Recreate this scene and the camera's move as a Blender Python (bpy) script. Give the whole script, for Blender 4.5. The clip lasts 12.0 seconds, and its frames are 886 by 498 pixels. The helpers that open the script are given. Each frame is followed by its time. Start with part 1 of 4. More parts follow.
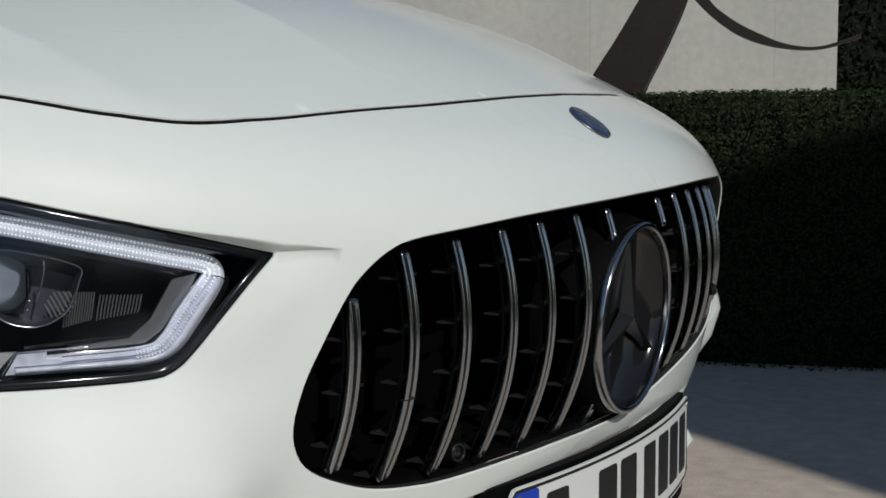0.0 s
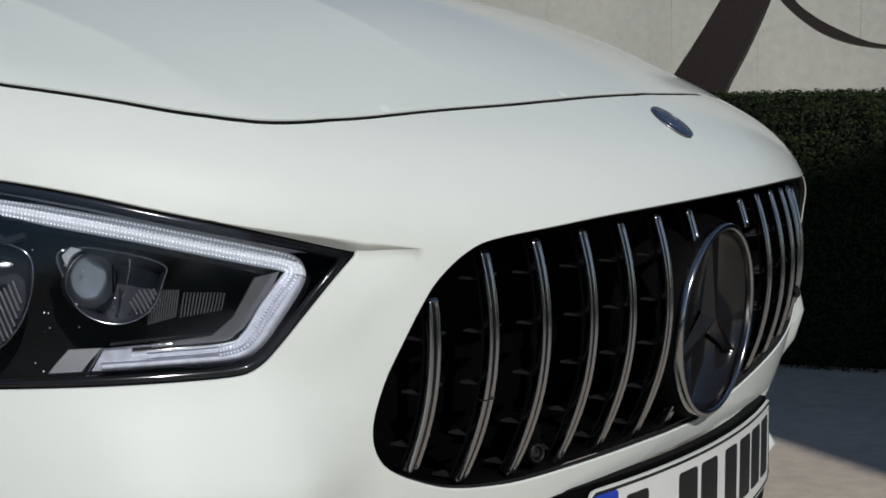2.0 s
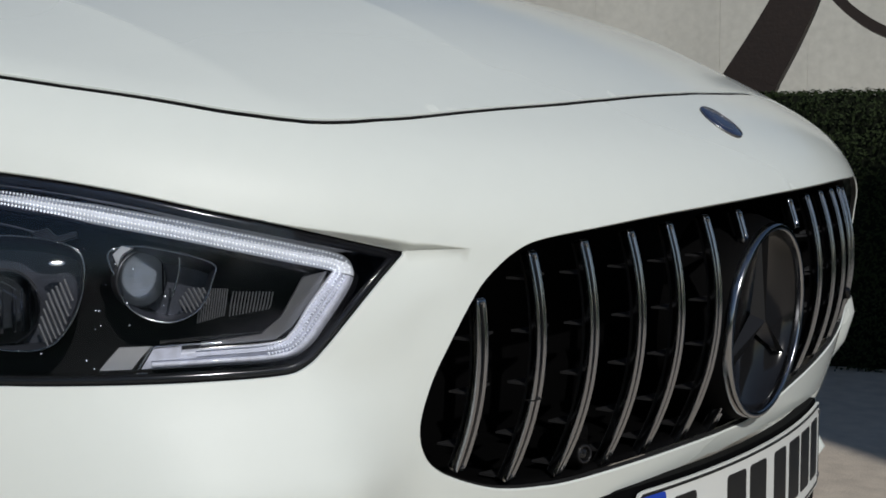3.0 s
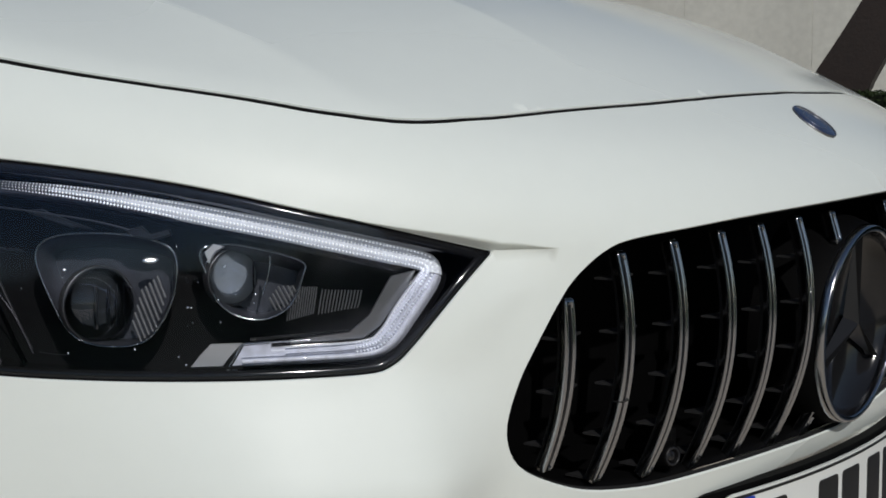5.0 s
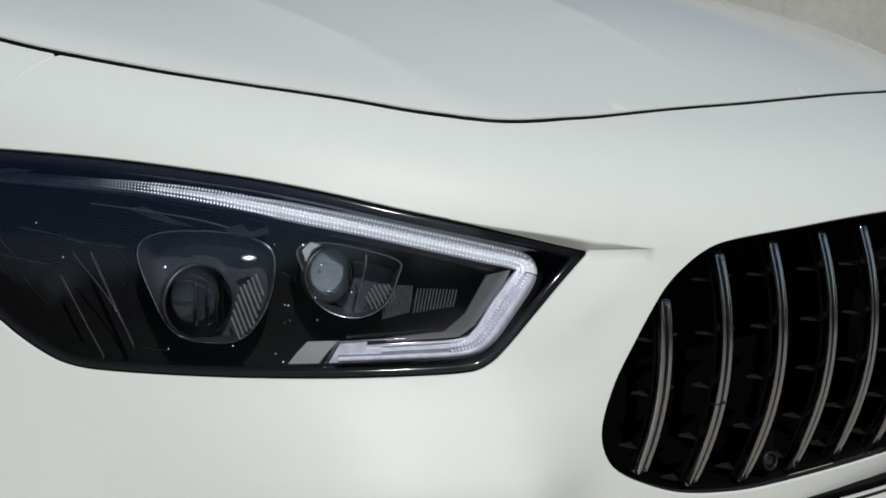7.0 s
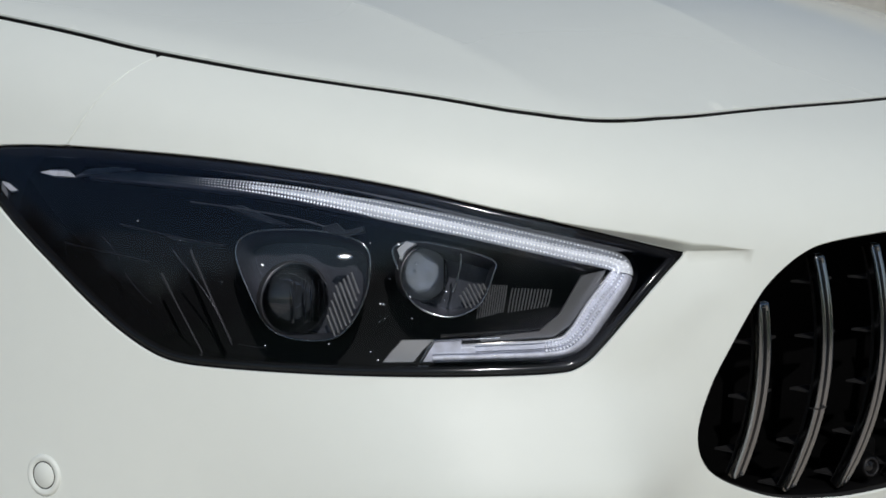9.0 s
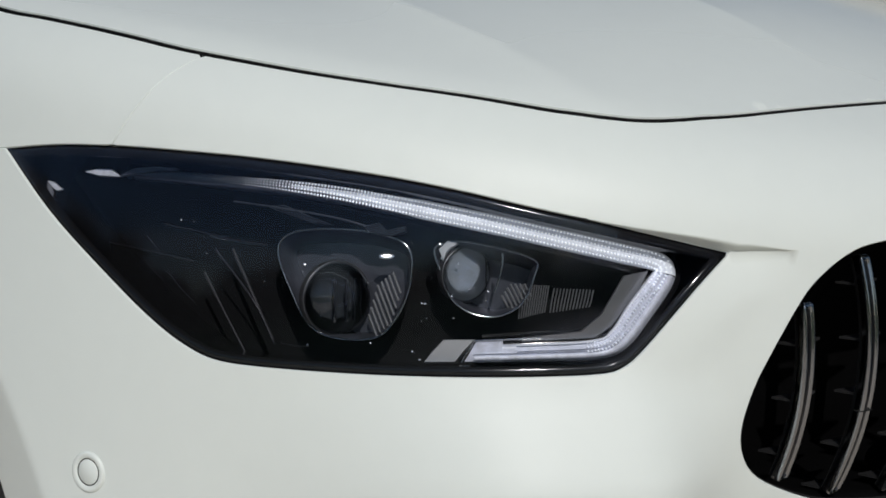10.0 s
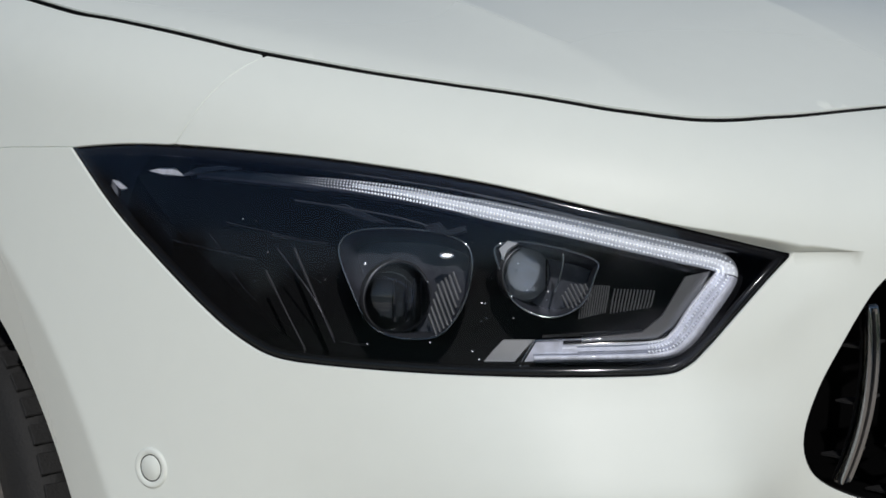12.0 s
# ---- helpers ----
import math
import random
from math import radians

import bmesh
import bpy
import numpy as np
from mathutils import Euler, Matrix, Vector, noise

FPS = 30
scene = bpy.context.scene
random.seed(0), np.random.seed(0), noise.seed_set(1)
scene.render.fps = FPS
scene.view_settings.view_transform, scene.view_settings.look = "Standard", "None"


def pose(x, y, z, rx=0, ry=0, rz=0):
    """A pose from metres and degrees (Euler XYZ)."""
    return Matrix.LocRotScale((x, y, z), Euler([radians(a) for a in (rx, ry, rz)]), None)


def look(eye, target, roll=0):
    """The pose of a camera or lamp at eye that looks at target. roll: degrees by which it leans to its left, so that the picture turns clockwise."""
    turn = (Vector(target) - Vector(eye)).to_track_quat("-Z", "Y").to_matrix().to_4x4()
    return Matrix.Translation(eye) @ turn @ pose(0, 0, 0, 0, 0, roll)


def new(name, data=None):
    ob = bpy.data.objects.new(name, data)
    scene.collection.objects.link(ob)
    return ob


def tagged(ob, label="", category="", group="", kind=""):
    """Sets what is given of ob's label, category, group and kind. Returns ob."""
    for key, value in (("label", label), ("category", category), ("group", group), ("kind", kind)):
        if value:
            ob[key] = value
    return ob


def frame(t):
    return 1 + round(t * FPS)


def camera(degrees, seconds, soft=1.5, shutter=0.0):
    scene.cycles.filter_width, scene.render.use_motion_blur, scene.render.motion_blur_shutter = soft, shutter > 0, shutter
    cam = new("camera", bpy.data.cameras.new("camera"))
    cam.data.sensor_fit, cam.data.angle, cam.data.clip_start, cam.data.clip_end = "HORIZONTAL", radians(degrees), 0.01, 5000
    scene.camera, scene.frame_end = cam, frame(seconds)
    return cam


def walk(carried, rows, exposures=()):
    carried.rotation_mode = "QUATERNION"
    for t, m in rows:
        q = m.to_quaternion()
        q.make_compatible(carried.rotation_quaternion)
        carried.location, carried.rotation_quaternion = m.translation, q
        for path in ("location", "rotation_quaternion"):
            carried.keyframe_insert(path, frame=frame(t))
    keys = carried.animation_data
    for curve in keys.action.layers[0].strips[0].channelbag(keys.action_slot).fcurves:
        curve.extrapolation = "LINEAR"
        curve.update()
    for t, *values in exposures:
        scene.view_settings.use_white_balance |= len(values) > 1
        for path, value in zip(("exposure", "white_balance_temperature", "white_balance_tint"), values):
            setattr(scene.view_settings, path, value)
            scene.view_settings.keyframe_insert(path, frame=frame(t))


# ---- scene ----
cam = camera(36.643, 12.0, soft=1.65)
# The tripod head turns about an upright axis; the lens sits 30 mm ahead of that axis.
PIVOT, ARM, EYE, LEAN = (0.5632, -1.4648), 0.03, 0.8542, 0.165
ROWS = [
    (0, 119.162, -5.200), (0.5, 119.732, -5.198), (1, 120.606, -5.198), (1.5, 121.471, -5.198), (2, 122.521, -5.192),
    (2.5, 123.490, -5.192), (3, 124.515, -5.194), (5, 128.199, -5.204), (5.5, 129.126, -5.209), (6, 130.173, -5.214),
    (6.5, 131.152, -5.217), (7, 132.192, -5.218), (9, 136.161, -5.224), (9.5, 137.039, -5.223), (10, 137.907, -5.224),
    (10.5, 138.642, -5.226), (11, 139.376, -5.230), (11.5, 139.947, -5.231), (12, 140.425, -5.236),
]
walk(cam, [(t, pose(PIVOT[0] + ARM * math.cos(radians(yaw)), PIVOT[1] + ARM * math.sin(radians(yaw)), EYE, 90 + pitch, LEAN, yaw - 90)) for t, yaw, pitch in ROWS])

# ---- light ----
SUN_AZ, SUN_EL = -33.4, 34.0          # degrees: bearing from +x towards +y, and height
world = bpy.data.worlds.new("sky")
scene.world = world
world.use_nodes = True
wn = world.node_tree
sky = wn.nodes.new("ShaderNodeTexSky")
sky.sky_type, sky.sun_disc = "NISHITA", False
sky.altitude, sky.dust_density, sky.ozone_density = 400, 0.3, 1.1
sky.sun_elevation, sky.sun_rotation = radians(SUN_EL), radians(90 - SUN_AZ)
wn.links.new(sky.outputs[0], wn.nodes["Background"].inputs[0])
wn.nodes["Background"].inputs[1].default_value = 0.05
sun = new("sun", bpy.data.lights.new("sun", "SUN"))
sun.data.energy, sun.data.angle, sun.data.color = 2.45, radians(0.53), (1.0, 0.97, 0.93)
SUN_DIR = Vector((math.cos(radians(SUN_EL)) * math.cos(radians(SUN_AZ)), math.cos(radians(SUN_EL)) * math.sin(radians(SUN_AZ)), math.sin(radians(SUN_EL))))
sun.matrix_world = look(SUN_DIR * 20, (0, 0, 0))
scene.view_settings.exposure = 0.0


# ---- materials ----
def material(name, color, rough=0.5, metal=0.0, coat=0.0, coat_rough=0.05, spec=0.5, var=0.0, scale=8.0, bump=0.0, bump_scale=200.0, island=0.0, emit=0.0):
    m = bpy.data.materials.new(name)
    m.use_nodes = True
    nt = m.node_tree
    b = nt.nodes["Principled BSDF"]
    b.inputs["Base Color"].default_value = (*color, 1)
    b.inputs["Roughness"].default_value = rough
    b.inputs["Metallic"].default_value = metal
    b.inputs["Specular IOR Level"].default_value = spec
    b.inputs["Coat Weight"].default_value = coat
    b.inputs["Coat Roughness"].default_value = coat_rough
    if emit:
        b.inputs["Emission Color"].default_value = (*color, 1)
        b.inputs["Emission Strength"].default_value = emit
    co = nt.nodes.new("ShaderNodeTexCoord")
    if var or island:
        n1 = nt.nodes.new("ShaderNodeTexNoise")
        n1.inputs["Scale"].default_value = scale
        n1.inputs["Detail"].default_value = 6
        n2 = nt.nodes.new("ShaderNodeTexNoise")
        n2.inputs["Scale"].default_value = scale * 14
        n2.inputs["Detail"].default_value = 3
        nt.links.new(co.outputs["Object"], n1.inputs["Vector"])
        nt.links.new(co.outputs["Object"], n2.inputs["Vector"])
        add = nt.nodes.new("ShaderNodeMath")
        add.operation = "ADD"
        nt.links.new(n1.outputs[0], add.inputs[0])
        nt.links.new(n2.outputs[0], add.inputs[1])
        src = add.outputs[0]
        if island:
            g = nt.nodes.new("ShaderNodeNewGeometry")
            ml = nt.nodes.new("ShaderNodeMath")
            ml.operation = "MULTIPLY_ADD"
            ml.inputs[1].default_value = island
            nt.links.new(g.outputs["Random Per Island"], ml.inputs[0])
            nt.links.new(src, ml.inputs[2])
            src = ml.outputs[0]
        mr = nt.nodes.new("ShaderNodeMapRange")
        mr.inputs["From Min"].default_value = 0.6
        mr.inputs["From Max"].default_value = 1.4 + island
        mr.inputs["To Min"].default_value = 1 - var
        mr.inputs["To Max"].default_value = 1 + var
        nt.links.new(src, mr.inputs["Value"])
        mx = nt.nodes.new("ShaderNodeMix")
        mx.data_type, mx.blend_type = "RGBA", "MULTIPLY"
        mx.inputs[0].default_value = 1
        mx.inputs[6].default_value = (*color, 1)
        nt.links.new(mr.outputs[0], mx.inputs[7])
        nt.links.new(mx.outputs[2], b.inputs["Base Color"])
    if bump:
        n3 = nt.nodes.new("ShaderNodeTexNoise")
        n3.inputs["Scale"].default_value = bump_scale
        n3.inputs["Detail"].default_value = 4
        nt.links.new(co.outputs["Object"], n3.inputs["Vector"])
        bp = nt.nodes.new("ShaderNodeBump")
        bp.inputs["Strength"].default_value = bump
        bp.inputs["Distance"].default_value = 0.01
        nt.links.new(n3.outputs[0], bp.inputs["Height"])
        nt.links.new(bp.outputs[0], b.inputs["Normal"])
    return m


def clear_glass(name, tint=(0.9, 0.92, 0.95), rough=0.0, ior=1.36, sheen=(1, 1, 1)):
    """Clear cover: passes light straight on, mirrors by its angle."""
    m = bpy.data.materials.new(name)
    m.use_nodes = True
    nt = m.node_tree
    nt.nodes.clear()
    out, mix = nt.nodes.new("ShaderNodeOutputMaterial"), nt.nodes.new("ShaderNodeMixShader")
    tr, gl, fr = nt.nodes.new("ShaderNodeBsdfTransparent"), nt.nodes.new("ShaderNodeBsdfGlossy"), nt.nodes.new("ShaderNodeFresnel")
    tr.inputs[0].default_value = (*tint, 1)
    gl.inputs["Roughness"].default_value = rough
    gl.inputs["Color"].default_value = (*sheen, 1)
    fr.inputs["IOR"].default_value = ior
    nt.links.new(fr.outputs[0], mix.inputs[0])
    nt.links.new(tr.outputs[0], mix.inputs[1])
    nt.links.new(gl.outputs[0], mix.inputs[2])
    nt.links.new(mix.outputs[0], out.inputs[0])
    return m


PAINT = material("satin_white_paint", (0.745, 0.79, 0.755), rough=0.48, spec=0.40, var=0.012, scale=3.0, bump=0.012, bump_scale=900)
# satin lacquer: its gloss sharpens at flat angles
pt = PAINT.node_tree
facing, ramp = pt.nodes.new("ShaderNodeLayerWeight"), pt.nodes.new("ShaderNodeMapRange")
facing.inputs[0].default_value = 0.5
for k, value in zip(("From Min", "From Max", "To Min", "To Max"), (0.45, 0.93, 0.48, 0.08)):
    ramp.inputs[k].default_value = value
pt.links.new(facing.outputs["Facing"], ramp.inputs["Value"])
pt.links.new(ramp.outputs[0], pt.nodes["Principled BSDF"].inputs["Roughness"])
BLACK_GLOSS = material("gloss_black_plastic", (0.010, 0.010, 0.011), rough=0.12)
BLACK_PLASTIC = material("matt_black_plastic", (0.027, 0.027, 0.028), rough=0.5, var=0.25, scale=20, bump=0.05, bump_scale=600)
CHROME = material("dark_chrome", (0.39, 0.40, 0.42), rough=0.15, metal=1.0)
SLAT = material("dark_grey_plastic", (0.016, 0.016, 0.017), rough=0.55, var=0.2, scale=40)
# Black plastic sunk below its own tone: the recesses' shade is in it.
GRILLE_BLACK = material("shade_black_plastic", (0.0026, 0.0026, 0.0028), rough=0.6, spec=0.05, var=0.2, scale=30)
GLINT = material("glint_metal", (0.9, 0.9, 0.92), rough=0.22, metal=1.0)
CHROME_BRIGHT = material("bright_chrome", (0.80, 0.80, 0.82), rough=0.07, metal=1.0)
SILVER = material("satin_silver_trim", (0.24, 0.24, 0.25), rough=0.3, metal=0.85, var=0.1, scale=40)
HOUSING = material("black_lamp_housing", (0.0062, 0.0062, 0.0068), rough=0.45, spec=0.10, var=0.25, scale=25)
BOWL = material("smoked_bowl", (0.075, 0.08, 0.10), rough=0.38, metal=0.6, var=0.3, scale=60)
SMOKED = material("smoked_metal", (0.13, 0.13, 0.14), rough=0.36, metal=0.8, var=0.2, scale=50)
RIB = material("grey_ribbed_metal", (0.23, 0.23, 0.24), rough=0.38, metal=0.7, var=0.25, scale=90)
INLAY = material("dark_satin_inlay", (0.032, 0.032, 0.035), rough=0.3, metal=0.85)
# Bluish sheen puts a deeper blue sky into the cover's mirroring.
GLASS = clear_glass("clear_lamp_cover", rough=0.09, ior=1.55, sheen=(0.56, 0.67, 0.92))
LENS = clear_glass("projector_lens", (0.75, 0.8, 0.85), 0.0, 1.6)
LIGHT_GUIDE = material("frosted_light_guide", (0.78, 0.81, 0.87), rough=0.25, coat=0.6, var=0.22, scale=45, emit=0.16)
FACET = material("light_guide_facets", (0.92, 0.94, 1.0), rough=0.08, coat=1.0, emit=0.6)
GUIDE_TAIL = material("smoked_guide", (0.05, 0.055, 0.08), rough=0.3, coat=0.5, var=0.4, scale=90)
GUIDE_FROST = material("frosted_grey_guide", (0.64, 0.66, 0.75), rough=0.4, coat=0.4, var=0.35, scale=140)
GUIDE_CLEAR = material("clear_light_guide", (0.56, 0.58, 0.67), rough=0.35, coat=0.2, var=0.3, scale=120)
SLIVER = material("smoked_trim_reflection", (0.04, 0.04, 0.048), rough=0.3, metal=0.8)
RAIL = material("dim_trim", (0.018, 0.018, 0.022), rough=0.5, metal=0.5)
LIGHT_SILVER = material("pale_silver_trim", (0.62, 0.62, 0.64), rough=0.35, metal=0.7, var=0.08, scale=40)
# Facets outside the lit run; a faint added glow stands for their sparkle.
FACET_DIM = material("faint_glow_facets", (0.86, 0.88, 0.94), rough=0.1, coat=1.0, emit=0.22)
RUBBER = material("tyre_rubber", (0.009, 0.009, 0.0095), rough=0.75, var=0.3, scale=30, bump=0.15, bump_scale=300)
PLATE_WHITE = material("plate_white", (0.70, 0.72, 0.70), rough=0.35, var=0.02, scale=20)
PLATE_BLUE = material("plate_blue", (0.01, 0.05, 0.42), rough=0.35)
PLATE_BLACK = material("plate_black", (0.012, 0.012, 0.012), rough=0.4)
BADGE_BLUE = material("badge_blue", (0.018, 0.024, 0.065), rough=0.2, coat=0.6)
LENS_BLACK = material("satin_black_lens", (0.012, 0.012, 0.014), rough=0.42, spec=0.3)
# Black that puts the shade of gaps and joints into the surface.
GAP_SHADE = material("gap_shade_black", (0.006, 0.006, 0.006), rough=0.8)
GROUND = material("pale_paving", (0.60, 0.52, 0.42), rough=0.85, var=0.22, scale=1.2, bump=0.25, bump_scale=120)
LAWN = material("mown_lawn", (0.035, 0.06, 0.018), rough=0.9, spec=0.1, var=0.35, scale=3.0, bump=0.6, bump_scale=90)
CONCRETE = material("pale_concrete", (0.52, 0.515, 0.465), rough=0.85, var=0.13, scale=1.6, bump=0.06, bump_scale=40)
ct = CONCRETE.node_tree
stretch = ct.nodes.new("ShaderNodeMapping")
stretch.inputs["Scale"].default_value = (1.6, 1.6, 0.14)
ct.links.new(ct.nodes["Texture Coordinate"].outputs["Object"], stretch.inputs["Vector"])
ct.links.new(stretch.outputs[0], ct.nodes["Noise Texture"].inputs["Vector"])
RUST = material("rust_brown_steel", (0.018, 0.010, 0.007), rough=0.6, metal=0.1, var=0.3, scale=3, bump=0.1, bump_scale=80)
LEAF = material("hedge_leaf", (0.021, 0.032, 0.012), spec=0.12, rough=0.8, var=0.15, scale=2.5, island=0.2)
# Leaf green darkened: deep shade is put into this colour.
LEAF_DARK = material("shade_dark_leaf", (0.014, 0.018, 0.010), spec=0.1, rough=0.8, var=0.3, scale=2.0, island=0.9)
# Near-black core stands for the shade between the leaves.
LEAF_CORE = material("hedge_inner_shade", (0.009, 0.012, 0.007), spec=0.1, rough=0.9, var=0.4, scale=12)
PLASTER = material("grey_plaster", (0.20, 0.19, 0.18), rough=0.9, var=0.1, scale=0.8, bump=0.1, bump_scale=40)


# ---- mesh helpers ----
def level(parent):
    """Keeps sub-parts at most two steps below their thing."""
    return parent.parent if parent.parent is not None and parent.parent.parent is not None else parent


def mesh_object(name, verts, faces, mat, parent=None, label="", smooth=True):
    me = bpy.data.meshes.new(name)
    me.from_pydata([tuple(map(float, v)) for v in verts], [], [tuple(map(int, f)) for f in faces])
    if smooth:
        me.shade_smooth()
    me.materials.append(mat)
    ob = new(name, me)
    if parent is not None:
        ob.parent = level(parent)
    if label:
        ob["label"] = label
    return ob


def part(name, bm, mat, parent, label="", smooth=False):
    me = bpy.data.meshes.new(name)
    bm.to_mesh(me)
    bm.free()
    if smooth:
        me.shade_smooth()
    me.materials.append(mat)
    ob = new(name, me)
    ob.parent = level(parent)
    if label:
        ob["label"] = label
    return ob


def box_bm(size, m=None, bevel=0.0, segments=2):
    bm = bmesh.new()
    bmesh.ops.create_cube(bm, size=1.0)
    bmesh.ops.scale(bm, vec=size, verts=bm.verts)
    if bevel:
        bmesh.ops.bevel(bm, geom=bm.edges[:], offset=bevel, segments=segments, affect="EDGES", profile=0.5)
    if m is not None:
        bmesh.ops.transform(bm, matrix=m, verts=bm.verts)
    return bm


def frame_of(p, n, upish=(0, 0, 1)):
    """A matrix at p whose z axis is n and whose y axis is as near upish as can be."""
    z = Vector(n).normalized()
    x = Vector(upish).cross(z).normalized()
    y = z.cross(x)
    m = Matrix((x, y, z)).transposed().to_4x4()
    m.translation = Vector(p)
    return m


def lathe(profile, m, segments=48):
    """Turns (radius, height) pairs about the z axis of m."""
    verts, faces, k = [], [], len(profile)
    for i in range(segments):
        a = 2 * math.pi * i / segments
        for r, h in profile:
            verts.append(m @ Vector((r * math.cos(a), r * math.sin(a), h)))
    for i in range(segments):
        for j in range(k - 1):
            a, b = i * k + j, ((i + 1) % segments) * k + j
            faces.append((a, b, b + 1, a + 1))
    return verts, faces


def smooth_line(pts, steps=6, closed=False, corners=()):
    """A Catmull-Rom line through the points; it keeps its corners sharp."""
    p = np.array(pts, float)
    n, out = len(p), []
    for i in range(n if closed else n - 1):
        a, b = p[i], p[(i + 1) % n]
        before = p[i - 1] if (closed or i) and i not in corners else 2 * a - b
        j = (i + 1) % n
        after = p[(i + 2) % n] if (closed or i + 2 < n) and j not in corners else 2 * b - a
        for s in np.arange(steps) / steps:
            out.append(0.5 * (2 * a + (b - before) * s + (2 * before - 5 * a + 4 * b - after) * s ** 2 + (3 * a - before - 3 * b + after) * s ** 3))
    if not closed:
        out.append(p[-1])
    return np.array(out)


def resample(line, step, closed=False):
    line = np.array(line, float)
    if closed:
        line = np.vstack([line, line[:1]])
    d = np.r_[0, np.cumsum(np.linalg.norm(np.diff(line, axis=0), axis=1))]
    k = max(2, int(round(d[-1] / step)))
    s = np.linspace(0, d[-1], k + 1)
    out = np.stack([np.interp(s, d, line[:, i]) for i in range(line.shape[1])], 1)
    return out[:-1] if closed else out


# ---- the car's skin: one smooth closed form that all its panels share ----
def smooth_max(a, b, k):
    h = np.maximum(k - np.abs(a - b), 0) / k
    return np.maximum(a, b) + h * h * k / 4


def nose_x(z):
    return 0.1663 * (z - 0.627) + 0.0046 - 0.0416 * np.maximum(0.5 - z, 0) - 0.6906 * (z - 0.627) ** 2


def top_z(x, y):
    d = np.maximum(-x, -0.1)
    d = np.minimum(d, 0.85) + 0.15 * np.maximum(d - 0.85, 0)
    ay, fade = np.abs(y), np.clip((d - 0.13) / 0.12, 0, 1)
    off = ay - 0.615 + 0.05 * np.clip(0.25 - d, 0, 0.2)
    fold = 0.0047 * np.exp(-np.abs(off) / np.where(off > 0, 0.045, 0.055)) * fade
    off = ay - 0.315
    fold += 0.0050 * np.exp(-np.abs(off) / np.where(off > 0, 0.10, 0.07)) * np.clip((d - 0.15) / 0.14, 0, 1)
    crown = fold + 0.809 + 0.1735 * (1 - np.exp(-d / 0.2457)) + 0.2029 * d - 0.03 * d * d - 0.1831 * y * y
    return crown + 0.05 * np.exp(-((np.abs(y) - 0.80) / 0.13) ** 2) * np.clip(d - 0.3, 0, 1)


def skin(p):
    x, y, z = p[..., 0], p[..., 1], p[..., 2]
    u = np.maximum(x - nose_x(z) + 1.0, 1e-6)
    lean = np.clip((np.abs(y) - 0.52) / 0.22, 0, 1)
    v = np.abs(y) / (0.965 - 0.12 * (z - 0.70) * lean * lean * (3 - 2 * lean)) + 1e-9
    side = ((u ** 2.6703 + v ** 2.5914) ** (1 / 2.6703) - 1) * 0.95
    ay = np.abs(y)
    # sharp fold that runs on from the lamp's tip, and the soft ridge below it
    foot = 0.7535 + 0.274 * np.maximum(ay - 0.5616, 0)
    grow = np.clip(np.where(ay < 0.5616, (ay - 0.505) / 0.0566, (0.672 - ay) / 0.1104), 0, 1)
    wide = 0.0070 * grow * grow * (3 - 2 * grow) + 1e-5
    below = (foot + wide - z) / wide
    below = np.clip(below, 0, 1)
    side = side + 1.25 * wide * below * below * (3 - 2 * below) * np.exp(-np.maximum(foot - z, 0) / 0.035)
    ridge = 0.560 + 0.068 * np.clip((0.72 - z) / 0.07, 0, 1)
    side = side - 0.0022 * np.exp(-((ay - ridge) / 0.024) ** 2) * np.clip((0.76 - z) / 0.04, 0, 1) * np.clip((z - 0.52) / 0.08, 0, 1) * (x > -0.3)
    # the bumper's cheek flares out below the lamp
    drop = np.clip(0.672 - z, 0, 0.105)
    flare = 0.40 * np.where(drop < 0.03, drop * drop / 0.06, drop - 0.015) * np.clip((z - 0.40) / 0.12, 0, 1)
    span = np.clip((ay - 0.525) / 0.125, 0, 1) * np.clip((0.86 - ay) / 0.14, 0, 1)
    side = side - flare * span * span * (3 - 2 * span) * (x > -0.7)
    # wheel arch lip turns in towards the tyre
    far = np.hypot(x + 0.972, z - 0.342)
    band = 0.086
    side = side + 0.023 * np.clip((0.375 + band - far) / band, 0, 1.0)
    # set back behind the number plate, under the grille's lip
    back = np.clip((0.4965 - z) / 0.005, 0, 1)
    side = side + 0.03 * back * back * (3 - 2 * back) * np.clip((0.42 - ay) / 0.09, 0, 1)
    blade = np.clip((0.435 - z) / 0.03, 0, 1)
    side = side - 0.047 * blade * np.exp(-((ay - 0.40) / 0.05) ** 2)
    return smooth_max(side, z - top_z(x, y), 0.06)


def normal_at(p):
    e = 1e-4
    g = np.stack([skin(p + e * np.eye(3)[i]) - skin(p - e * np.eye(3)[i]) for i in range(3)], -1)
    return g / np.linalg.norm(g, axis=-1, keepdims=True)


def shoot(origin, way, far, deep=0.0):
    """Where rays from outside meet the skin moved inwards by deep."""
    origin, way = np.atleast_2d(origin), np.atleast_2d(way)
    s = np.linspace(0, far, 160)
    val = np.stack([skin(origin + t * way) + deep for t in s], 0)
    i = np.argmax(val < 0, axis=0)
    i = np.where((val < 0).any(0), i, len(s) - 1)
    a, b = s[np.maximum(i - 1, 0)], s[i]
    for _ in range(26):
        m = (a + b) / 2
        inside = skin(origin + m[:, None] * way) + deep < 0
        a, b = np.where(inside, a, m), np.where(inside, m, b)
    return origin + b[:, None] * way


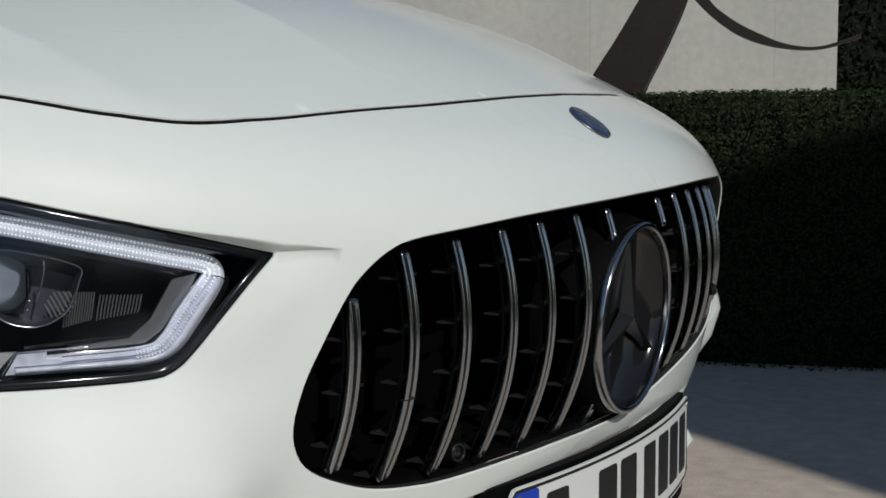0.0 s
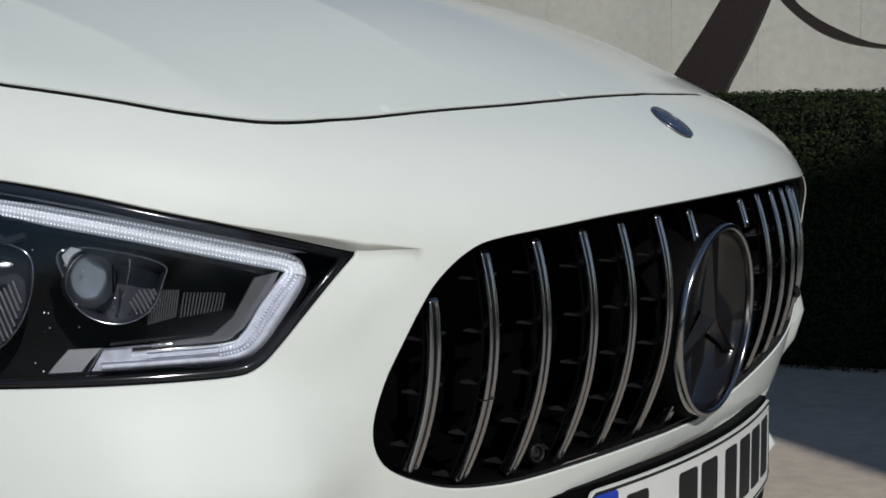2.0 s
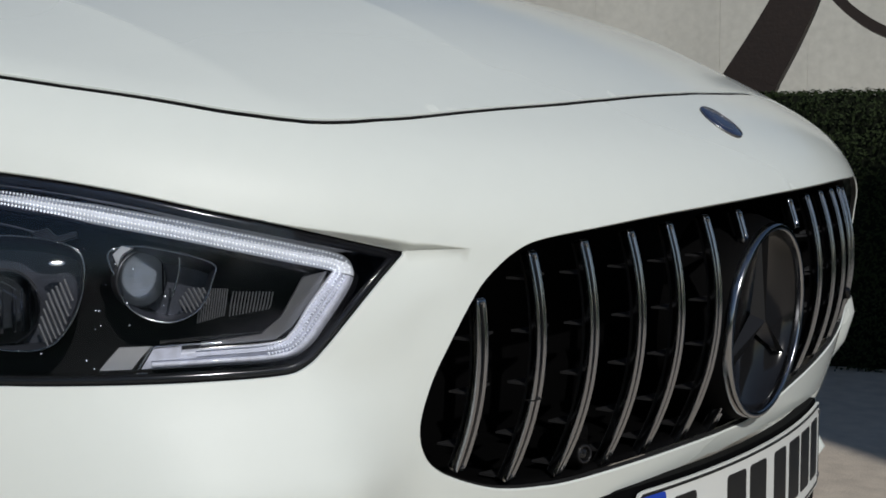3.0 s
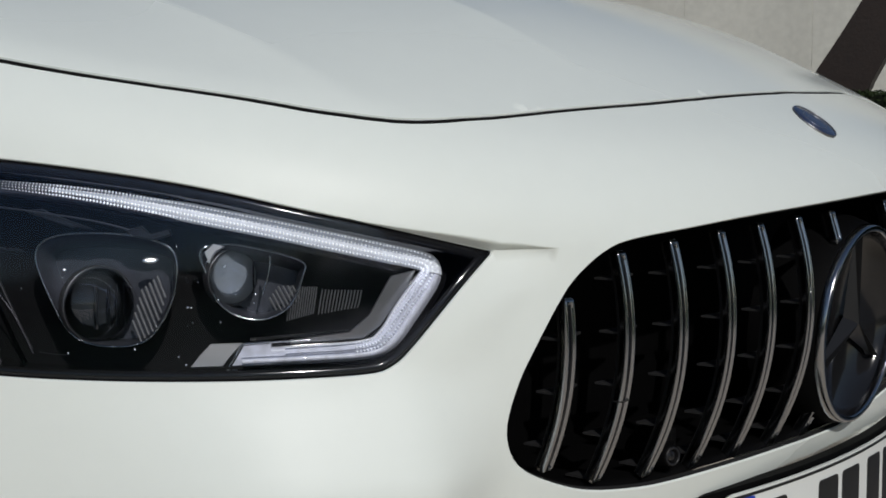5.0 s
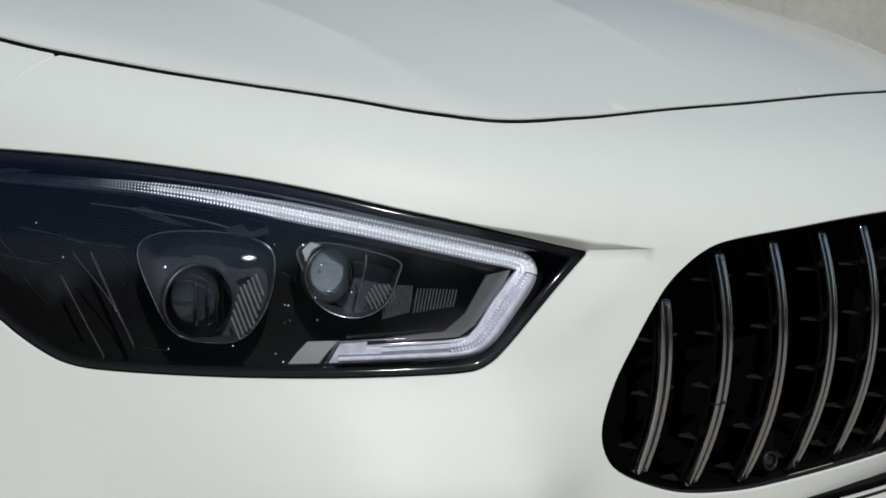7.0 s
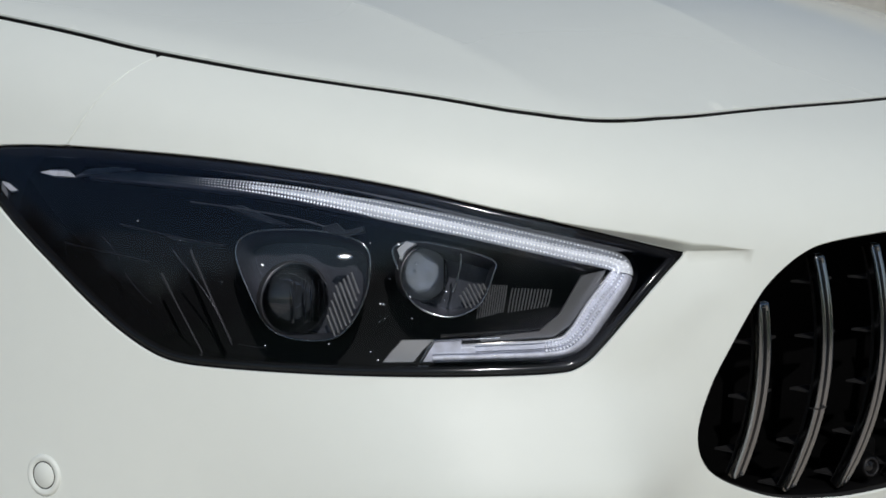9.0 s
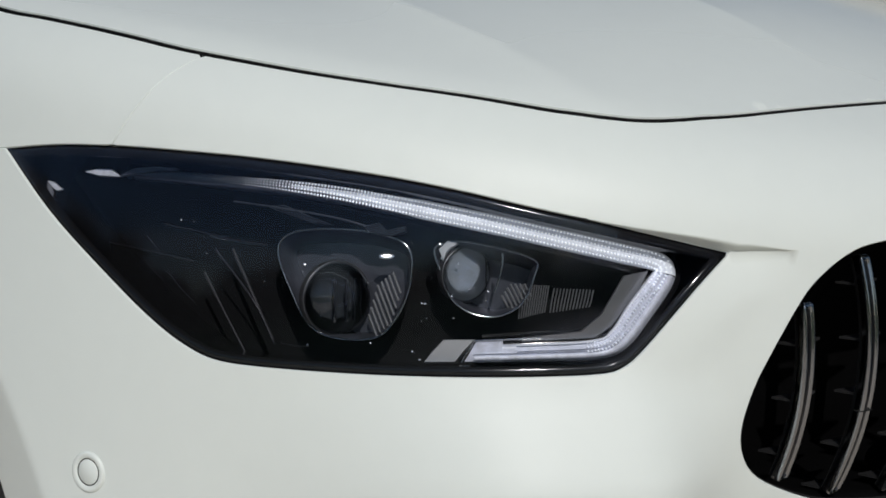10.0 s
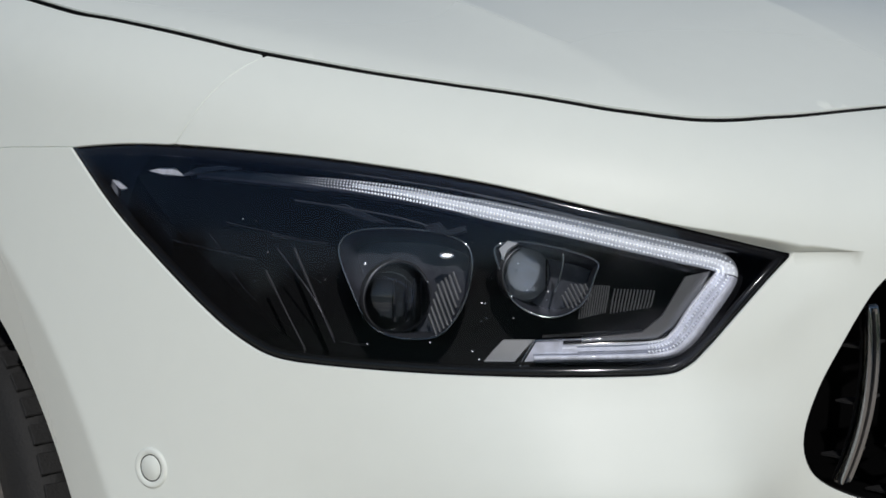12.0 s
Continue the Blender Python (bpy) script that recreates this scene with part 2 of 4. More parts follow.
class Flat:
    """A flat chart of the skin: places across an axis."""

    def __init__(self, centre, axis, across=None):
        self.c, self.n = np.array(centre, float), np.array(axis, float) / np.linalg.norm(axis)
        u = np.cross((0, 0, 1), self.n) if across is None else np.array(across, float)
        self.u = u / np.linalg.norm(u)
        self.v = np.cross(self.n, self.u)

    def inv(self, p):
        return np.stack([(p - self.c) @ self.u, (p - self.c) @ self.v], -1)

    def put(self, q, deep=0.0):
        q = np.atleast_2d(q)
        o = self.c + q[:, :1] * self.u + q[:, 1:2] * self.v + 0.5 * self.n
        return shoot(o, np.broadcast_to(-self.n, o.shape), 1.1, deep)


class Globe:
    """A chart of the skin by bearing and height from a point inside the car."""
    c = np.array((-1.6, 0.0, 0.2))

    def inv(self, p):
        d = p - self.c
        return np.stack([np.arctan2(d[..., 1], d[..., 0]), np.arctan2(d[..., 2], np.hypot(d[..., 0], d[..., 1]))], -1)

    def put(self, q, deep=0.0):
        q = np.atleast_2d(q)
        way = -np.stack([np.cos(q[:, 1]) * np.cos(q[:, 0]), np.cos(q[:, 1]) * np.sin(q[:, 0]), np.sin(q[:, 1])], -1)
        return shoot(self.c - 2.2 * way, way, 2.2, deep)


def inside_loop(q, loop):
    x, y = q[:, 0][:, None], q[:, 1][:, None]
    a, b = loop, np.roll(loop, -1, 0)
    cross = ((a[:, 1] > y) != (b[:, 1] > y)) & (x < (b[:, 0] - a[:, 0]) * (y - a[:, 1]) / (b[:, 1] - a[:, 1] + 1e-15) + a[:, 0])
    return cross.sum(1) % 2 == 1


def triangulate(loops, step, dense=None, margin=0.45, lines=()):
    """Fills a chart's loops (the first one outside, the rest holes) with even triangles."""
    from mathutils.geometry import delaunay_2d_cdt
    pts = np.vstack(loops)
    edges, start = [], 0
    for l in loops:
        edges += [(start + i, start + (i + 1) % len(l)) for i in range(len(l))]
        start += len(l)
    for l in lines:
        edges += [(start + i, start + i + 1) for i in range(len(l) - 1)]
        start += len(l)
        pts = np.vstack([pts, l])
    lo, hi = loops[0].min(0), loops[0].max(0)
    nx, ny = int((hi[0] - lo[0]) / step) + 1, int((hi[1] - lo[1]) / (step * 0.866)) + 1
    gx, gy = np.meshgrid(np.arange(nx), np.arange(ny))
    g = np.stack([lo[0] + (gx + 0.5 * (gy % 2)) * step, lo[1] + gy * step * 0.866], -1).reshape(-1, 2)
    keep = inside_loop(g, loops[0])
    for l in loops[1:]:
        keep &= ~inside_loop(g, l)
    g = g[keep]
    near = np.array([np.min(((pts - q) ** 2).sum(1)) for q in g]) > (margin * step) ** 2 if len(g) else np.zeros(0, bool)
    g = g[near]
    for lo, hi, fine in dense or ():
        fx, fy = np.meshgrid(np.arange(lo[0], hi[0], fine), np.arange(lo[1], hi[1], fine))
        fg = np.stack([fx, fy], -1).reshape(-1, 2)
        ok = inside_loop(fg, loops[0])
        for l in loops[1:]:
            ok &= ~inside_loop(fg, l)
        fg = fg[ok]
        fg = fg[np.array([np.min(((pts - q) ** 2).sum(1)) for q in fg]) > (1.3 * fine) ** 2]
        out = (g[:, 0] < lo[0]) | (g[:, 0] > hi[0]) | (g[:, 1] < lo[1]) | (g[:, 1] > hi[1])
        g = np.vstack([g[out], fg])
    every = np.vstack([pts, g]) if len(g) else pts
    v, _, f, *_ = delaunay_2d_cdt([Vector(q) for q in every], edges, [], 0, 1e-9)
    v = np.array([tuple(q) for q in v])
    f = np.array([t for t in f if len(t) == 3])
    mid = v[f].mean(1)
    keep = inside_loop(mid, loops[0])
    for l in loops[1:]:
        keep &= ~inside_loop(mid, l)
    return v, f[keep]


def panel(name, chart, rims, step, mat, parent, label="", gap=0.0, deep=0.0, turn=0.012, thick=True, dense=None, margin=0.45, lines=()):
    """A sheet of the skin within rims (lines in space), with a rolled edge that turns inwards all round it."""
    loops = [chart.inv(r) for r in rims]
    q, f = triangulate(loops, step, dense, margin, lines)
    p = chart.put(q, deep)
    n = normal_at(p)
    count = sum(len(l) for l in loops)
    verts, faces, hidden = [*p], [], []
    flip = np.einsum("ij,ij->i", np.cross(p[f[:, 1]] - p[f[:, 0]], p[f[:, 2]] - p[f[:, 0]]), n[f[:, 0]]) < 0
    for t, w in zip(f, flip):
        faces.append((t[0], t[2], t[1]) if w else tuple(t))
    start = 0
    for l in loops:
        k = np.arange(start, start + len(l))
        pl, nl = p[k], n[k]
        tan = np.roll(pl, -1, 0) - np.roll(pl, 1, 0)
        out = np.cross(tan, nl)
        out /= np.linalg.norm(out, axis=1, keepdims=True) + 1e-12
        probe = chart.inv(pl + out * 0.003)
        ok = inside_loop(probe, loops[0])
        for h in loops[1:]:
            ok &= ~inside_loop(probe, h)
        if ok.mean() > 0.5:
            out = -out
        edge = pl - out * gap
        for i, a in zip(k, edge):
            verts[i] = a
        if thick:
            rings = [edge - out * 0.0, edge + out * 0.0007 - nl * 0.0006, edge + out * 0.001 - nl * 0.002, edge + out * 0.001 - nl * turn]
            base = len(verts)
            for r in rings:
                verts.extend(r)
            m = len(l)
            for j in range(3):
                for i in range(m):
                    a, b = base + j * m + i, base + j * m + (i + 1) % m
                    quad = (a, b, b + m, a + m)
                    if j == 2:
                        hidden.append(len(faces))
                    u0, u1, u2 = verts[a], verts[b], verts[a + m]
                    faces.append(quad if np.dot(np.cross(u1 - u0, u2 - u0), out[i] + 0.3 * nl[i]) > 0 else quad[::-1])
        start += len(l)
    ob = mesh_object(name, verts, faces, mat, parent, label)
    # innermost edge faces turn black to paint in the gap's shade
    ob.data.materials.append(GAP_SHADE)
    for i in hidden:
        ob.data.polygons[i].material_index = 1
    return ob


def ribbon_on_skin(name, line, width, deep, mat, parent, label=""):
    """A dark strip under a joint between two panels; it stands for the gap's shade."""
    line = np.array(line)
    n = normal_at(line)
    tan = np.gradient(line, axis=0)
    out = np.cross(tan, n)
    out /= np.linalg.norm(out, axis=1, keepdims=True)
    a, b = line - n * deep - out * width / 2, line - n * deep + out * width / 2
    k = len(line)
    return mesh_object(name, [*a, *b], [(i, i + 1, k + i + 1, k + i) for i in range(k - 1)], mat, parent, label)


def mirror(line):
    return np.array(line) * (1, -1, 1)


# ---- the car's lines ----
LAMP_CENTRE = (-0.281, -0.792, 0.746)
LAMP_RIM = [(-0.3530, 0.1110), (-0.2860, 0.1084), (-0.2273, 0.1030), (-0.1485, 0.0936), (-0.0861, 0.0857), (-0.0278, 0.0773), (0.0277, 0.0686), (0.0813, 0.0585), (0.1382, 0.0463),
    (0.2030, 0.0341), (0.2895, 0.0190), (0.2678, -0.0066), (0.2431, -0.0368), (0.2238, -0.0599), (0.2087, -0.0741), (0.1870, -0.0810), (0.1176, -0.0851), (0.0472, -0.0862),
    (-0.0166, -0.0852), (-0.0837, -0.0819), (-0.1242, -0.0769), (-0.1532, -0.0646), (-0.1863, -0.0426), (-0.2369, -0.0009), (-0.2966, 0.0513)]
GUIDE = [(-0.2255, 0.0859), (-0.1834, 0.0808), (-0.1169, 0.0726), (-0.0755, 0.0678), (-0.0261, 0.0608), (0.0213, 0.0521), (0.0671, 0.0432),
    (0.112, 0.0347), (0.1563, 0.0258), (0.2002, 0.0176), (0.2312, 0.0116), (0.2384, 0.0048), (0.2346, -0.0058), (0.2177, -0.0303),
    (0.2034, -0.0506), (0.1858, -0.0602), (0.1351, -0.0643), (0.0884, -0.0668)]
BRACKET = [(0.2057, -0.0014), (0.2253, 0.004), (0.2184, -0.0113), (0.1965, -0.0415), (0.1832, -0.0511), (0.1254, -0.0558),
    (0.1254, -0.0531), (0.172, -0.0469), (0.1884, -0.0328)]
HOOK = [(0.0479, -0.0742), (0.0545, -0.0660), (0.0634, -0.0566), (0.0873, -0.0559), (0.0800, -0.0640), (0.0725, -0.0735)]
MAIN_RIM = [(-0.0827, 0.0155), (-0.0701, 0.0312), (-0.0324, 0.0343), (0.0066, 0.0299), (0.0306, 0.0186), (0.0323, -0.009),
    (0.0216, -0.0371), (0.0025, -0.0552), (-0.0316, -0.0561), (-0.0541, -0.0457), (-0.0694, -0.02)]
SIDE_RIM = [(0.0517, 0.0167), (0.0618, 0.0237), (0.0863, 0.0234), (0.1321, 0.0118), (0.1335, -0.0018), (0.1233, -0.0249),
    (0.1029, -0.0357), (0.0822, -0.0332), (0.066, -0.0221), (0.0589, -0.0039)]
MAIN_LENS = (-0.0289, -0.0229)
SIDE_LENS = (0.0800, -0.0016)
MAIN_RIBS = [(0.0199, -0.0092), (-0.0005, -0.0444)]
SIDE_RIBS = [(0.1276, -0.0132), (0.1093, -0.023)]
FINS = [(0.123, -0.0081), (0.144, -0.0074), (0.1232, -0.0363), (0.1486, -0.0104), (0.1805, -0.0101), (0.1488, -0.0308)]
RAILS = [(-0.1262, 0.0184), (-0.0881, -0.0583), (-0.1538, -0.0009), (-0.1146, -0.0685), (-0.2652, 0.0288), (-0.225, -0.0204),
    (-0.1956, 0.0418), (-0.1047, 0.022), (-0.2586, 0.0286), (-0.1654, 0.009)]
CORNER_PIECE = [(-0.2666, 0.0865), (-0.2530, 0.0881), (-0.2378, 0.0867), (-0.2289, 0.0807), (-0.2515, 0.0825)]
GLINT_SPOTS = [(0.0123, 0.012), (-0.0582, 0.0048), (0.0568, 0.0224), (0.0718, 0.0067), (0.0579, 0.0105), (-0.1107, -0.0705), (0.0419, -0.0261),
    (0.0447, -0.0265), (0.0962, -0.0155), (0.0665, -0.02), (-0.0012, -0.0595), (0.0339, -0.0655), (0.04, -0.0723), (-0.1755, 0.044),
    (-0.0558, -0.062)]
HOOD_LINE = [(-1.5, -0.9015), (-1.1, -0.8985), (-0.7571, -0.8894), (-0.64, -0.875), (-0.5246, -0.8499), (-0.4477, -0.8254),
    (-0.3639, -0.7826), (-0.2864, -0.7258), (-0.2177, -0.667), (-0.187, -0.6332), (-0.1711, -0.612), (-0.1608, -0.5935),
    (-0.1512, -0.5702), (-0.1423, -0.54), (-0.1282, -0.477), (-0.108, -0.318), (-0.1018, -0.2), (-0.1000, -0.09), (-0.1010, 0.0)]
WING_ARC = [(-0.4594, -0.8492, 0.9012), (-0.4723, -0.8706, 0.8787), (-0.4841, -0.8823, 0.8573)]
SEAM_XZ = [(-0.6257, 0.8366), (-0.6886, 0.8358), (-0.7491, 0.835)]
GRILLE_RIM = [(0.0, 0.7797), (-0.1557, 0.7751), (-0.2723, 0.7704), (-0.3633, 0.7642), (-0.4361, 0.7577), (-0.4677, 0.749),
    (-0.4959, 0.7288), (-0.5116, 0.7076), (-0.5294, 0.6716), (-0.5415, 0.6413), (-0.548, 0.6065), (-0.5398, 0.5812), (-0.5176, 0.5596),
    (-0.4741, 0.5401), (-0.441, 0.5314), (-0.3988, 0.526), (-0.3606, 0.5235), (-0.2633, 0.523), (-0.1568, 0.5215), (-0.0928, 0.5196),
    (0.0, 0.518)]
SENSOR_XZ = (-0.5001, 0.5597)
WIDEST = 10                                   # the point of GRILLE_RIM farthest from the middle

GLOBE, FRONT, ROOFWARD = Globe(), Flat((0, 0, 0.65), (1, 0, 0)), Flat((-0.6, 0, 0.6), (0, 0, 1), (1, 0, 0))
LAMP = Flat(LAMP_CENTRE, (0.62, -0.76, 0.19))

lamp_rim = LAMP.put(smooth_line(LAMP_RIM, 5, True, (0, 10)))
lamp_above, lamp_front = lamp_rim[: 10 + 1], lamp_rim[10:]

hood_xy = smooth_line(HOOD_LINE, 6)


def shut_line(xy):
    """The bonnet's front edge on the skin; it runs a little further back on the car's left."""
    x = xy[:, 0] - np.interp(xy[:, 1], [-0.2, 0, 0.034, 0.094, 0.166, 0.224, 0.30, 0.45, 0.65], [0, 0.0045, 0.0078, 0.0118, 0.0183, 0.0255, 0.035, 0.03, 0])
    return ROOFWARD.put(np.stack([x + 0.6, xy[:, 1]], 1))


hood_line, left_hood = shut_line(hood_xy), shut_line(hood_xy * (1, -1))
meet = 5 * 6                                   # where the wing's joint leaves the bonnet's edge
wing_arc = GLOBE.put(GLOBE.inv(smooth_line([hood_line[meet], *WING_ARC, lamp_rim[10]], 5)))
WHEEL_X, WHEEL_Z, ARCH = -0.972, 0.342, 0.375


def on_side(x, z):
    """The skin at x and z, on the car's right."""
    x, z = np.atleast_1d(x), np.atleast_1d(z)
    o = np.stack([x, np.full(len(x), -1.5), z], 1)
    return shoot(o, np.broadcast_to((0.0, 1.0, 0.0), o.shape), 1.5)


wing_seam = on_side(np.array([q[0] for q in SEAM_XZ] + [-0.79]), np.array([q[1] for q in SEAM_XZ] + [0.832]))
wing_seam[0] = lamp_rim[0]
BOTTOM = 0.22
a0, a1 = math.acos((-0.80 - WHEEL_X) / ARCH), -math.asin((WHEEL_Z - BOTTOM) / ARCH)
arch_front = np.linspace(a0, a1, 26)
arch_front = on_side(WHEEL_X + ARCH * np.cos(arch_front), WHEEL_Z + ARCH * np.sin(arch_front))
arch_top = np.linspace(math.pi - a1, a0, 50)
arch_top = on_side(WHEEL_X + ARCH * np.cos(arch_top), WHEEL_Z + ARCH * np.sin(arch_top))
low_az = np.linspace(GLOBE.inv(arch_front[-1])[0], 0, 60)
flat_el = []
for az in low_az:
    d = np.array((math.cos(az), math.sin(az), 0.0))
    o = np.array((-1.6, 0, BOTTOM)) + 2.4 * d
    flat_el.append(shoot(o, -d, 2.4)[0])
low_line = np.array(flat_el)

half = smooth_line(GRILLE_RIM, 6)
grille_yz = np.vstack([half, (half * (-1, 1))[-2:0:-1]])


def lift(y, z):
    """The opening rises a little towards the car's left."""
    return z + np.maximum(y, 0) * (0.053 + (0.778 - z) * 0.33)


grille_yz[:, 1] = lift(grille_yz[:, 0], grille_yz[:, 1])
grille_rim = FRONT.put(np.stack([grille_yz[:, 0], grille_yz[:, 1] - 0.65], 1))

flank = np.vstack([wing_arc[1:-1], lamp_front, wing_seam, arch_front, low_line[1:]])
bumper_rim = np.vstack([hood_line[meet:][::-1], flank, mirror(flank)[-2::-1], left_hood[meet:-1]])
bumper_rim = resample(bumper_rim, 0.006, True)

# ---- the car ----
car = tagged(new("car"), "satin white saloon car parked on pale paving, front end", "car")

# extra mesh lines along the fold over the lamp's tip and along the lip under the grille
sharp = []
along = np.arange(0.500, 0.668, 0.003)
foot = 0.7535 + 0.274 * np.maximum(along - 0.5616, 0)
grow = np.clip(np.where(along < 0.5616, (along - 0.505) / 0.0566, (0.672 - along) / 0.1104), 0, 1)
wide = np.maximum(0.0070 * grow * grow * (3 - 2 * grow), 0.0040)
for k in (0.08, 0.20, 0.34, 0.5, 0.66, 0.83, 1.0, 1.15):
    sharp.append(GLOBE.inv(FRONT.put(np.stack([-along, foot + k * wide - 0.65], 1))))
for z in (0.4980, 0.4965, 0.4948, 0.4931, 0.4914, 0.4900):
    across = np.linspace(-0.41, 0.41, 150)
    sharp.append(GLOBE.inv(FRONT.put(np.stack([across, 0 * across + z - 0.65], 1))))
ends = GLOBE.inv(FRONT.put(np.array([(-0.455, 0.05), (-0.575, 0.14)])))
fold_zone = (np.min(ends, 0), np.max(ends, 0), 0.0030)
edge = GLOBE.inv(on_side(np.array((-0.50, -0.60, -0.66, -0.75)), np.array((0.42, 0.60, 0.72, 0.74))))
arch_zone = (np.min(edge, 0), np.max(edge, 0), 0.0042)
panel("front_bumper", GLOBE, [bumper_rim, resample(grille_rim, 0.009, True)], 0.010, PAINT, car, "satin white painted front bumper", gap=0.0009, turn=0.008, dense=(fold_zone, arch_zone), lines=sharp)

rear_x = -1.75
back = on_side(np.full(8, rear_x), np.linspace(0.92, BOTTOM, 8))
wing_low = on_side(np.linspace(rear_x, arch_top[0][0], 12), np.full(12, BOTTOM))
wing_rim = np.vstack([hood_line[: meet + 1], wing_arc[1:-1], lamp_above[::-1], wing_seam[1:], arch_top[::-1][1:], wing_low[::-1][1:], back[::-1]])
wing_rim = resample(wing_rim, 0.009, True)
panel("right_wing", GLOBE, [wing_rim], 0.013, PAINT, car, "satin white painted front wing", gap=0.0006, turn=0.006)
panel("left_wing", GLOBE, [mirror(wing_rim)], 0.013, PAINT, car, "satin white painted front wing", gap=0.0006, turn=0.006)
hood_rim = resample(np.vstack([hood_line, left_hood[-2::-1]]), 0.007, True)
creases = []
for side in (1, -1):
    for shift in (-0.006, -0.002, 0.002, 0.006):
        run = np.arange(-1.40, -0.30, 0.011)
        creases.append(np.stack([run + 0.6, side * (0.615 + shift) + 0 * run], 1))
        run = np.arange(-1.40, -0.16, 0.011)
        creases.append(np.stack([run + 0.6, side * (0.315 + shift) + 0 * run], 1))
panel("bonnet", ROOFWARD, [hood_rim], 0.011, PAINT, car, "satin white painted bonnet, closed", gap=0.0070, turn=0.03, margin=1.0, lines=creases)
for side in (1, -1):
    ribbon_on_skin("gap_shade_strip", (hood_line if side == 1 else left_hood), 0.05, 0.026, GAP_SHADE, car)
    ribbon_on_skin("gap_shade_strip", (resample(wing_arc, 0.01) if side == 1 else mirror(resample(wing_arc, 0.01))), 0.02, 0.008, GAP_SHADE, car)
    ribbon_on_skin("gap_shade_strip", (resample(wing_seam, 0.01) if side == 1 else mirror(resample(wing_seam, 0.01))), 0.02, 0.008, GAP_SHADE, car)


# ---- headlamps ----
def inset(loop, by):
    loop = np.array(loop)
    t = np.roll(loop, -1, 0) - np.roll(loop, 1, 0)
    n = np.stack([-t[:, 1], t[:, 0]], 1) / (np.linalg.norm(t, axis=1, keepdims=True) + 1e-12)
    area = np.sum(loop[:, 0] * np.roll(loop[:, 1], -1) - np.roll(loop[:, 0], -1) * loop[:, 1])
    return loop + n * by * (1 if area > 0 else -1)


def loft(chart, loops, deeps):
    """Joins closed chart loops of equal count, each at its own depth under the skin."""
    verts, faces, m = [], [], len(loops[0])
    for l, d in zip(loops, deeps):
        verts.extend(chart.put(l, d))
    for j in range(len(loops) - 1):
        for i in range(m):
            a, b = j * m + i, j * m + (i + 1) % m
            faces.append((a, b, b + m, a + m))
    return verts, faces


def plate_piece(name, chart, loop, deep, thick, mat, parent, label="", step=0.012):
    """A flat-edged piece of some thickness that follows the skin at a depth."""
    loop = np.array(loop)
    q, f = triangulate([loop], step)
    front, m = chart.put(q, deep), len(loop)
    verts, faces = [*front], [tuple(t) for t in f]
    base = len(verts)
    verts.extend(chart.put(loop, deep))
    verts.extend(chart.put(inset(loop, -0.0006), deep + 0.0012))
    verts.extend(chart.put(inset(loop, -0.0006), deep + thick))
    for j in range(2):
        for i in range(m):
            a, b = base + j * m + i, base + j * m + (i + 1) % m
            faces.append((a, b, b + m, a + m))
    return mesh_object(name, verts, faces, mat, parent, label)


def strip(chart, line, widths, deep, bulge, across=9):
    """A rounded band along a chart line."""
    line, widths = np.array(line), np.array(widths)
    t = np.gradient(line, axis=0)
    n = np.stack([-t[:, 1], t[:, 0]], 1) / np.linalg.norm(t, axis=1, keepdims=True)
    c = np.linspace(-1, 1, across)
    q = (line[:, None] + n[:, None] * (widths[:, None, None] / 2) * c[None, :, None]).reshape(-1, 2)
    d = np.tile(deep - bulge * (1 - c ** 2) + 0.004 * (np.abs(c) > 0.99), len(line))
    k = across
    faces = [(i * k + j, i * k + j + 1, (i + 1) * k + j + 1, (i + 1) * k + j) for i in range(len(line) - 1) for j in range(k - 1)]
    return chart.put(q, d), faces


def tube(points, radius, closed=False, sides=8):
    pts = np.array(points, float)
    k = len(pts)
    tan = (np.roll(pts, -1, 0) - np.roll(pts, 1, 0)) if closed else np.gradient(pts, axis=0)
    tan /= np.linalg.norm(tan, axis=1, keepdims=True)
    up = np.array((0.3, -0.2, 0.93))
    u = np.cross(tan, up)
    u /= np.linalg.norm(u, axis=1, keepdims=True)
    v = np.cross(tan, u)
    verts, faces = [], []
    for i in range(k):
        for j in range(sides):
            a = 2 * math.pi * j / sides
            verts.append(pts[i] + radius * (math.cos(a) * u[i] + math.sin(a) * v[i]))
    for i in range(k if closed else k - 1):
        for j in range(sides):
            a, b = i * sides + j, i * sides + (j + 1) % sides
            c, d = ((i + 1) % k) * sides + j, ((i + 1) % k) * sides + (j + 1) % sides
            faces.append((a, b, d, c))
    return verts, faces


def dome(centre, axis, radius, bulge, rings=10, segments=32):
    m = frame_of(centre, axis)
    prof = [(radius * math.cos(a), bulge * math.sin(a)) for a in np.linspace(0, math.pi / 2 - 1e-3, rings)]
    return lathe(prof, m, segments)


GUIDE_WIDTH = [0.004, 0.005, 0.007, 0.0095, 0.0125, 0.0150, 0.0158, 0.0160, 0.0162, 0.0164, 0.0160, 0.0170, 0.0195, 0.0210, 0.0190, 0.0158, 0.0145, 0.0140]


